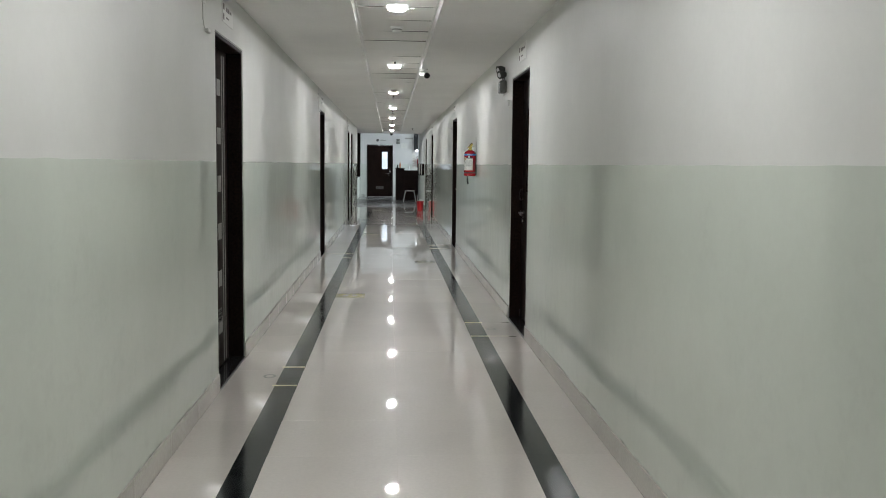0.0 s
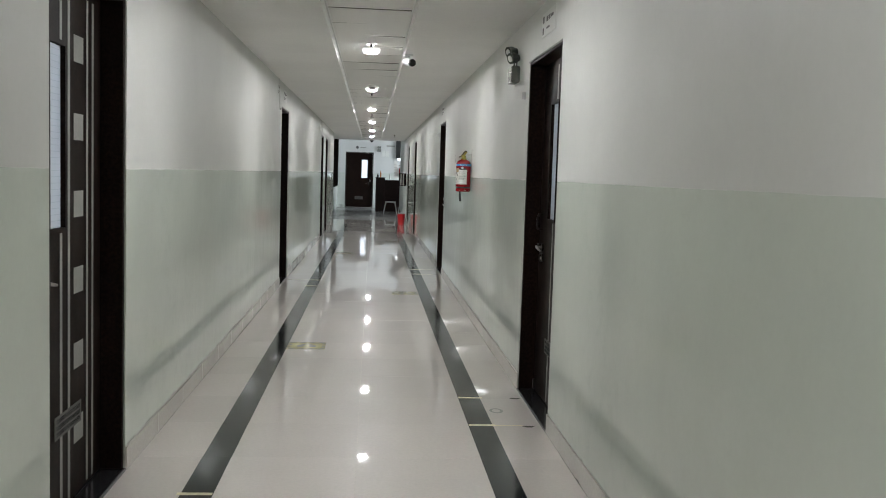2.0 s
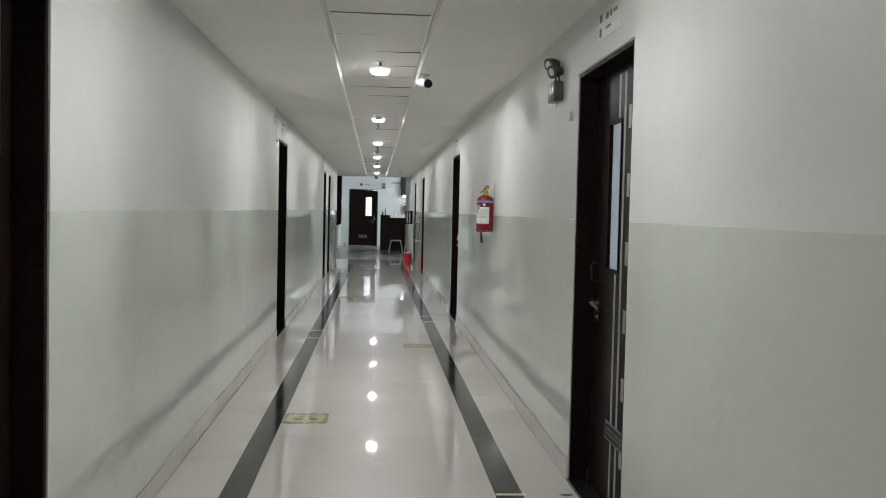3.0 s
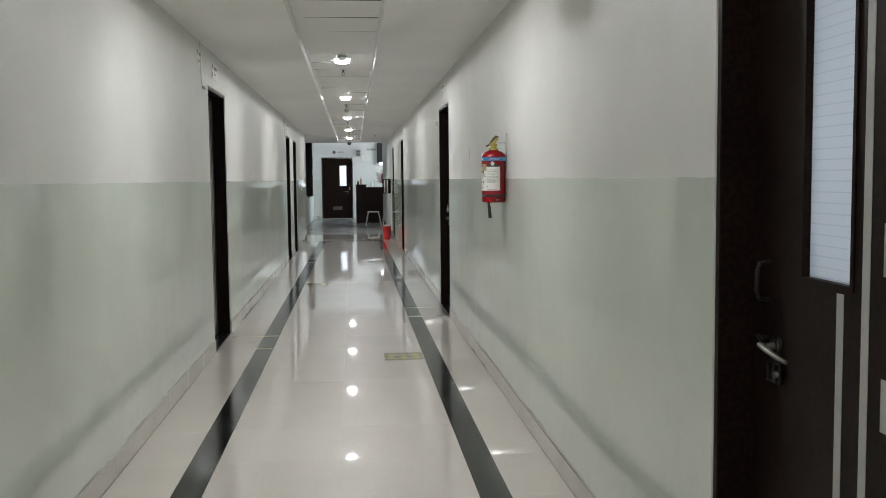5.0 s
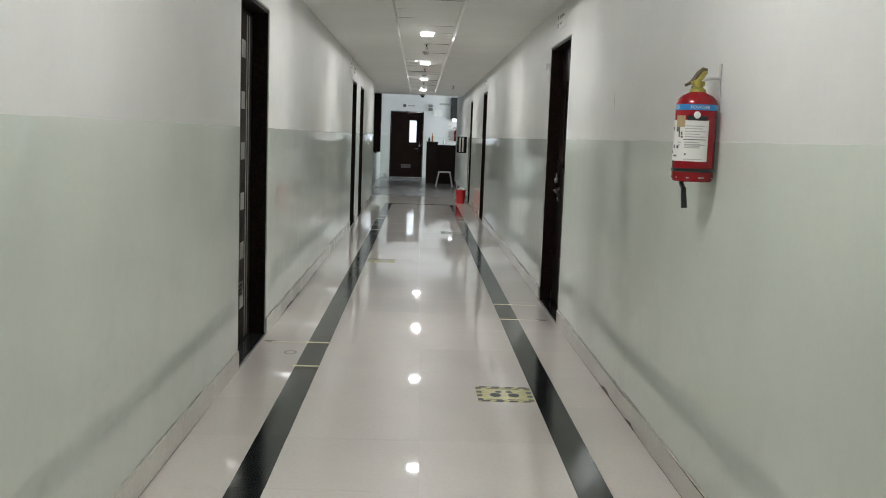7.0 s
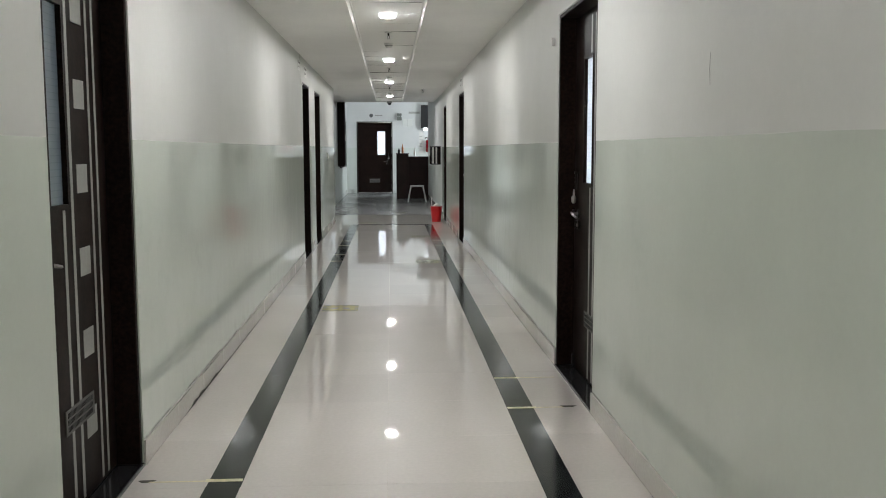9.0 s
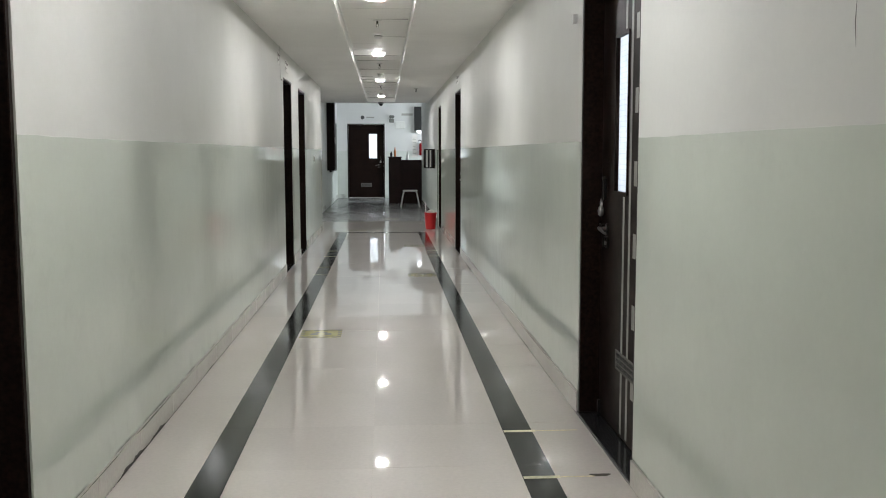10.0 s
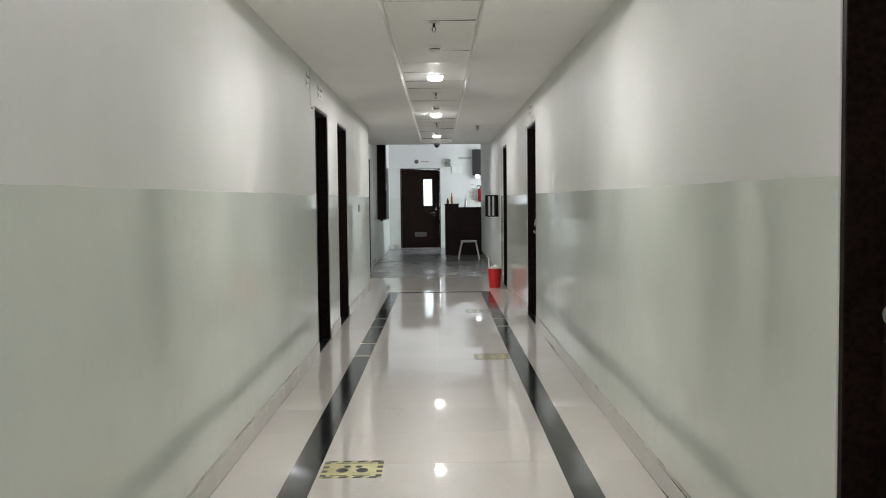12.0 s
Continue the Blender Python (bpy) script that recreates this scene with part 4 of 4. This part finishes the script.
# ---- floor stickers and tape ----
def sticker(x, y, wear):
    d = root("floor_sticker", Matrix.Translation((x, y, 0.0)), "worn yellow distancing sticker with black footprints on the floor" if wear else "yellow distancing sticker with black footprints on the floor", "floor sticker", "distancing stickers")
    h = 0.146
    boxed("sheet", (-h, h, -h, h, 0.0002, 0.0010), M_MAT if not wear else M_MATWORN, d)
    ink = M_MATINK if not wear else M_INKWORN
    for k in range(4):
        c = -h + 0.04 + k * 0.071
        for sd in (-1, 1):
            bm = bmesh.new()
            for v in box(bm, c - 0.021, c + 0.021, sd * (h - 0.015) - 0.014, sd * (h - 0.015) + 0.014, 0.0011, 0.0015):
                v.co.x += 0.6 * (v.co.y - sd * (h - 0.013))
            part("border_dash", bm, ink, d)
            boxed("border_dash", (sd * (h - 0.015) - 0.014, sd * (h - 0.015) + 0.014, c - 0.018, c + 0.018, 0.0011, 0.0015), ink, d)
    for s in (-1, 1):
        bm = bmesh.new()
        for cx, cy, rx, ry in ((0.048, -0.020, 0.030, 0.038), (0.028, 0.042, 0.018, 0.020)):
            vs = [bm.verts.new((s * cx + rx * math.cos(a), cy + ry * math.sin(a), 0.0013)) for a in [2 * math.pi * k / 16 for k in range(16)]]
            bm.faces.new(vs)
        part("footprint", bm, ink, d)
    boxed("text_bar", (-0.09, 0.09, 0.098, 0.108, 0.0011, 0.0014), ink, d)
    boxed("text_bar", (-0.10, -0.02, -0.106, -0.097, 0.0011, 0.0014), ink, d)
    boxed("text_bar", (0.01, 0.09, -0.106, -0.097, 0.0011, 0.0014), ink, d)


M_MATWORN = polish(material("worn_yellow_sticker", (0.66, 0.625, 0.50), 0.35, spec=0.35, grain=0.10, grain_scale=50, blotch=0.10, blotch_scale=12), 1.0, 0.06)
M_INKWORN = material("worn_sticker_black", (0.12, 0.115, 0.08), 0.5, spec=0.2, grain=0.3, grain_scale=60)
for x, y, wear in ((-0.435, 9.38, False), (0.447, 12.71, False), (-0.402, 17.82, False), (0.450, 21.0, False), (0.47, 24.13, True), (-0.39, 26.8, True), (0.18, 29.5, True)):
    sticker(x, y, wear)

for side, ya, yb in ((-1, 5.488, 6.0), (1, 7.123, 7.75), (-1, 13.181, 13.793), (1, 14.765, 15.388), (-1, 21.08, 21.75), (1, 22.83, 23.45), (-1, 22.85, 23.5)):
    for y in (ya, yb):
        x0, x1 = (0.603, 0.75) if side > 0 else (-0.728 + LEAN_Y * (y - 10), -0.582 + LEAN_Y * (y - 10))
        t = boxed("floor_tape", (x0, x1, y - 0.014, y + 0.014, 0.0018 if side < 0 else 0.0003, 0.0030 if side < 0 else 0.0012), M_TAPE)
        tagged(t, "short cream tape line across the black floor border", "floor tape", "tape lines by the doors")
for x0, x1, y in ((0.752, 0.90, 7.123), (0.752, 0.89, 14.765), (-0.94, -0.722, 13.793), (0.752, 0.95, 15.388)):
    t = boxed("floor_tape", (x0, x1, y - 0.006, y + 0.006, 0.0003, 0.0009), M_TAPEWORN)
    tagged(t, "worn thin yellow tape remains across a side floor tile", "floor tape", "worn tape remains")
for x, y in ((-0.787, 5.743), (0.795, 7.438), (-0.78, 13.51)):
    bm = bmesh.new()
    vo = [bm.verts.new((x + 0.040 * math.cos(a), y + 0.055 * math.sin(a), 0.0010)) for a in [2 * math.pi * k / 24 for k in range(24)]]
    vi = [bm.verts.new((x + 0.024 * math.cos(a), y + 0.036 * math.sin(a), 0.0010)) for a in [2 * math.pi * k / 24 for k in range(24)]]
    for k in range(24):
        bm.faces.new((vo[k], vo[(k + 1) % 24], vi[(k + 1) % 24], vi[k]))
    tagged(part("sticker_ring", bm, M_RING), "worn oval sticker ring on the floor by a door", "floor sticker", "worn ring stickers")
for x, y, w in ((0.95, 7.74, 0.030), (0.915, 14.775, 0.04), (-0.95, 13.80, 0.03), (0.93, 7.10, 0.03)):
    bm = bmesh.new()
    vs = [bm.verts.new((x + w * (1 + 0.3 * math.sin(3 * a)) * math.cos(a), y + 0.022 * (1 + 0.3 * math.cos(2 * a)) * math.sin(a), 0.0009)) for a in [2 * math.pi * k / 16 for k in range(16)]]
    bm.faces.new(vs)
    tagged(part("floor_stain", bm, M_STAIN), "small dark stain on the floor tiles", "stain")

# ---- floor tiles and skirting, piece by piece ----
SEAM, PITCH, GAP = -1.28, 0.6, 0.0004
YF = 26.32


def tile_mesh(name, w, l, mat, edge=0.0003, h=0.006):
    bm = bmesh.new()
    box(bm, -w / 2, w / 2, -l / 2, l / 2, -h, 0.0)
    top = [f for f in bm.faces if f.normal.z > 0.9]
    bmesh.ops.inset_region(bm, faces=top, thickness=edge)
    for v in bm.verts:
        if v.co.z > -0.0001 and (abs(abs(v.co.x) - w / 2) < 1e-5 or abs(abs(v.co.y) - l / 2) < 1e-5):
            v.co.z -= edge * 0.5
    return mesh_of(name, bm, mat)


COLS = [(-1.07, -0.64, M_FLOOR, "side_tile"), (-0.714, -0.579, M_BAND, "border_tile"), (-0.64, -0.0004, M_FLOOR, "floor_tile"), (0.0004, 0.6, M_FLOOR, "floor_tile"), (0.6, 0.735, M_BAND, "border_tile"), (0.735, XR, M_FLOOR, "side_tile")]
rng = random.Random(4)
for x0, x1, mat, name in COLS:
    me = tile_mesh(name, x1 - x0 - 2 * GAP, PITCH - 2 * GAP, mat)
    slope = LEAN_Y if x1 < -0.5 and mat is M_BAND else 0.0
    lift = 0.0016 if slope else 0.0
    y = SEAM
    while y < YF - 0.05:
        ob = new(name, me)
        ob.location = ((x0 + x1) / 2 + slope * (y + PITCH / 2 - 10.0), y + PITCH / 2, lift + rng.uniform(-0.0002, 0.0002))
        ob.rotation_euler = (0, 0, 0) if mat is M_BAND else (rng.gauss(0, 0.0005), rng.gauss(0, 0.0005), 0)
        ob.parent = floor
        y += PITCH
# the cross border and the cream and grey tiles beyond it
me = tile_mesh("border_tile", 0.6 - 2 * GAP, 0.135 - 2 * GAP, M_BAND)
for x in (-0.3, 0.3):
    ob = new("border_tile", me)
    ob.location, ob.parent = (x, YF + 0.0675, 0), floor
for x in (-0.6675, 0.6675):
    ob = new("border_tile", tile_mesh("border_tile", 0.135 - 2 * GAP, 0.135 - 2 * GAP, M_BAND))
    ob.location, ob.parent = (x, YF + 0.0675, 0), floor
for x0, x1 in ((XL, -0.735), (0.735, XR)):
    ob = new("side_tile", tile_mesh("side_tile", x1 - x0 - 2 * GAP, 0.135 - 2 * GAP, M_FLOOR))
    ob.location, ob.parent = ((x0 + x1) / 2, YF + 0.0675, 0), floor
me = tile_mesh("floor_tile", 0.6 - 2 * GAP, 0.6 - 2 * GAP, M_FLOOR)
mg = tile_mesh("grey_tile", 0.6 - 2 * GAP, 0.6 - 2 * GAP, M_HALLFLOOR)
y = YF + 0.135
row = 0
while y < YBACK:
    cream = row < 4
    x = -1.5
    while x < (1.0 if y < YEND_R - 0.5 else 4.0):
        ob = new("floor_tile" if cream else "grey_tile", me if cream else mg)
        ob.location, ob.parent = (x + 0.3, y + 0.3, 0), floor
        x += 0.6
    y += 0.6
    row += 1

mk = tile_mesh("skirting_tile", 0.105, 0.6 - 0.0006, M_SKIRT, h=0.008)
for side, doors, yend in ((-1, DOORS_L, YEND_L), (1, DOORS_R, YEND_R)):
    base = new("baseboard_left" if side < 0 else "baseboard_right")
    tagged(base, "beige-grey tile skirting along the corridor wall", "skirting", kind="structure")
    edges = [Y0] + [e for d in doors for e in d] + [yend]
    for a, b in zip(edges[::2], edges[1::2]):
        n = max(1, round((b - a) / 0.6))
        step = (b - a) / n
        for k in range(n):
            ob = new("skirting_tile", mk)
            # the piece's broad side stands against the wall, its face to the corridor
            x = left_x(a + (k + 0.5) * step) + 0.009 if side < 0 else XR - 0.008
            ob.matrix_world = Matrix(((0, 0, -side, x), (0, step / 0.6, 0, a + (k + 0.5) * step), (1, 0, 0, 0.0535), (0, 0, 0, 1)))
            ob.parent = base

# dirt packed into chipped stretches at the skirting's foot and cracks along its upper edge
M_GRIME = material("packed_dirt", (0.055, 0.05, 0.042), 0.8, grain=0.5, grain_scale=90, blotch=0.3, blotch_scale=7)
rng = random.Random(19)


def jagged(name, label, side, y0, y1, z0, height, up, step=0.02):
    """A thin dirty strip on the skirting's face; one edge straight at z0, the other uneven."""
    bm = bmesh.new()
    n = int((y1 - y0) / step)
    lo, hi = [], []
    walk_h = 0.5
    for k in range(n + 1):
        y = y0 + (y1 - y0) * k / n
        walk_h = min(1.0, max(0.06, walk_h + rng.uniform(-0.22, 0.22)))
        taper = min(1.0, 6.0 * min(k, n - k) / n + 0.06)
        x = left_x(y) + 0.0108 if side < 0 else XR - 0.0088
        lo.append(bm.verts.new((x, y, z0)))
        hi.append(bm.verts.new((x, y, z0 + up * height * walk_h * taper)))
    for k in range(n):
        bm.faces.new((lo[k], lo[k + 1], hi[k + 1], hi[k]))
    tagged(part(name, bm, M_GRIME), label, "dirt", "dirt along the skirting")


for side, a, b, h in ((1, 12.1, 12.95, 0.026), (1, 6.0, 6.62, 0.02), (1, 20.95, 21.8, 0.03), (-1, 14.8, 15.65, 0.034), (-1, 7.0, 7.6, 0.02), (-1, 16.4, 16.9, 0.012), (1, 9.2, 9.7, 0.010), (-1, 19.2, 19.9, 0.015), (1, 17.0, 17.5, 0.012)):
    jagged("packed_dirt", "dark packed dirt in a chipped stretch of skirting", side, a, b, 0.0006, h, 1)
for side, a, b, h in ((1, 12.15, 13.3, 0.006), (1, 8.05, 9.0, 0.009), (1, 9.1, 11.6, 0.006), (-1, 14.3, 14.9, 0.004), (-1, 15.1, 16.0, 0.007), (-1, 7.0, 8.2, 0.006), (-1, 15.6, 17.8, 0.007), (1, 20.6, 22.4, 0.009), (-1, 10.2, 11.2, 0.006), (1, 16.4, 17.6, 0.007)):
    jagged("skirting_crack", "thin dark crack along the skirting's upper edge", side, a, b, 0.1055, h, -1, 0.03)
# thin dark joint between skirting and floor
for side, doors, yend in ((-1, DOORS_L, YEND_L), (1, DOORS_R, YEND_R)):
    edges = [Y0] + [e for d in doors for e in d] + [yend]
    for a, b in zip(edges[::2], edges[1::2]):
        jagged("joint_dirt", "thin dirty joint at the skirting's foot", side, a + 0.01, b - 0.01, 0.0004, 0.003, 1, 0.05)
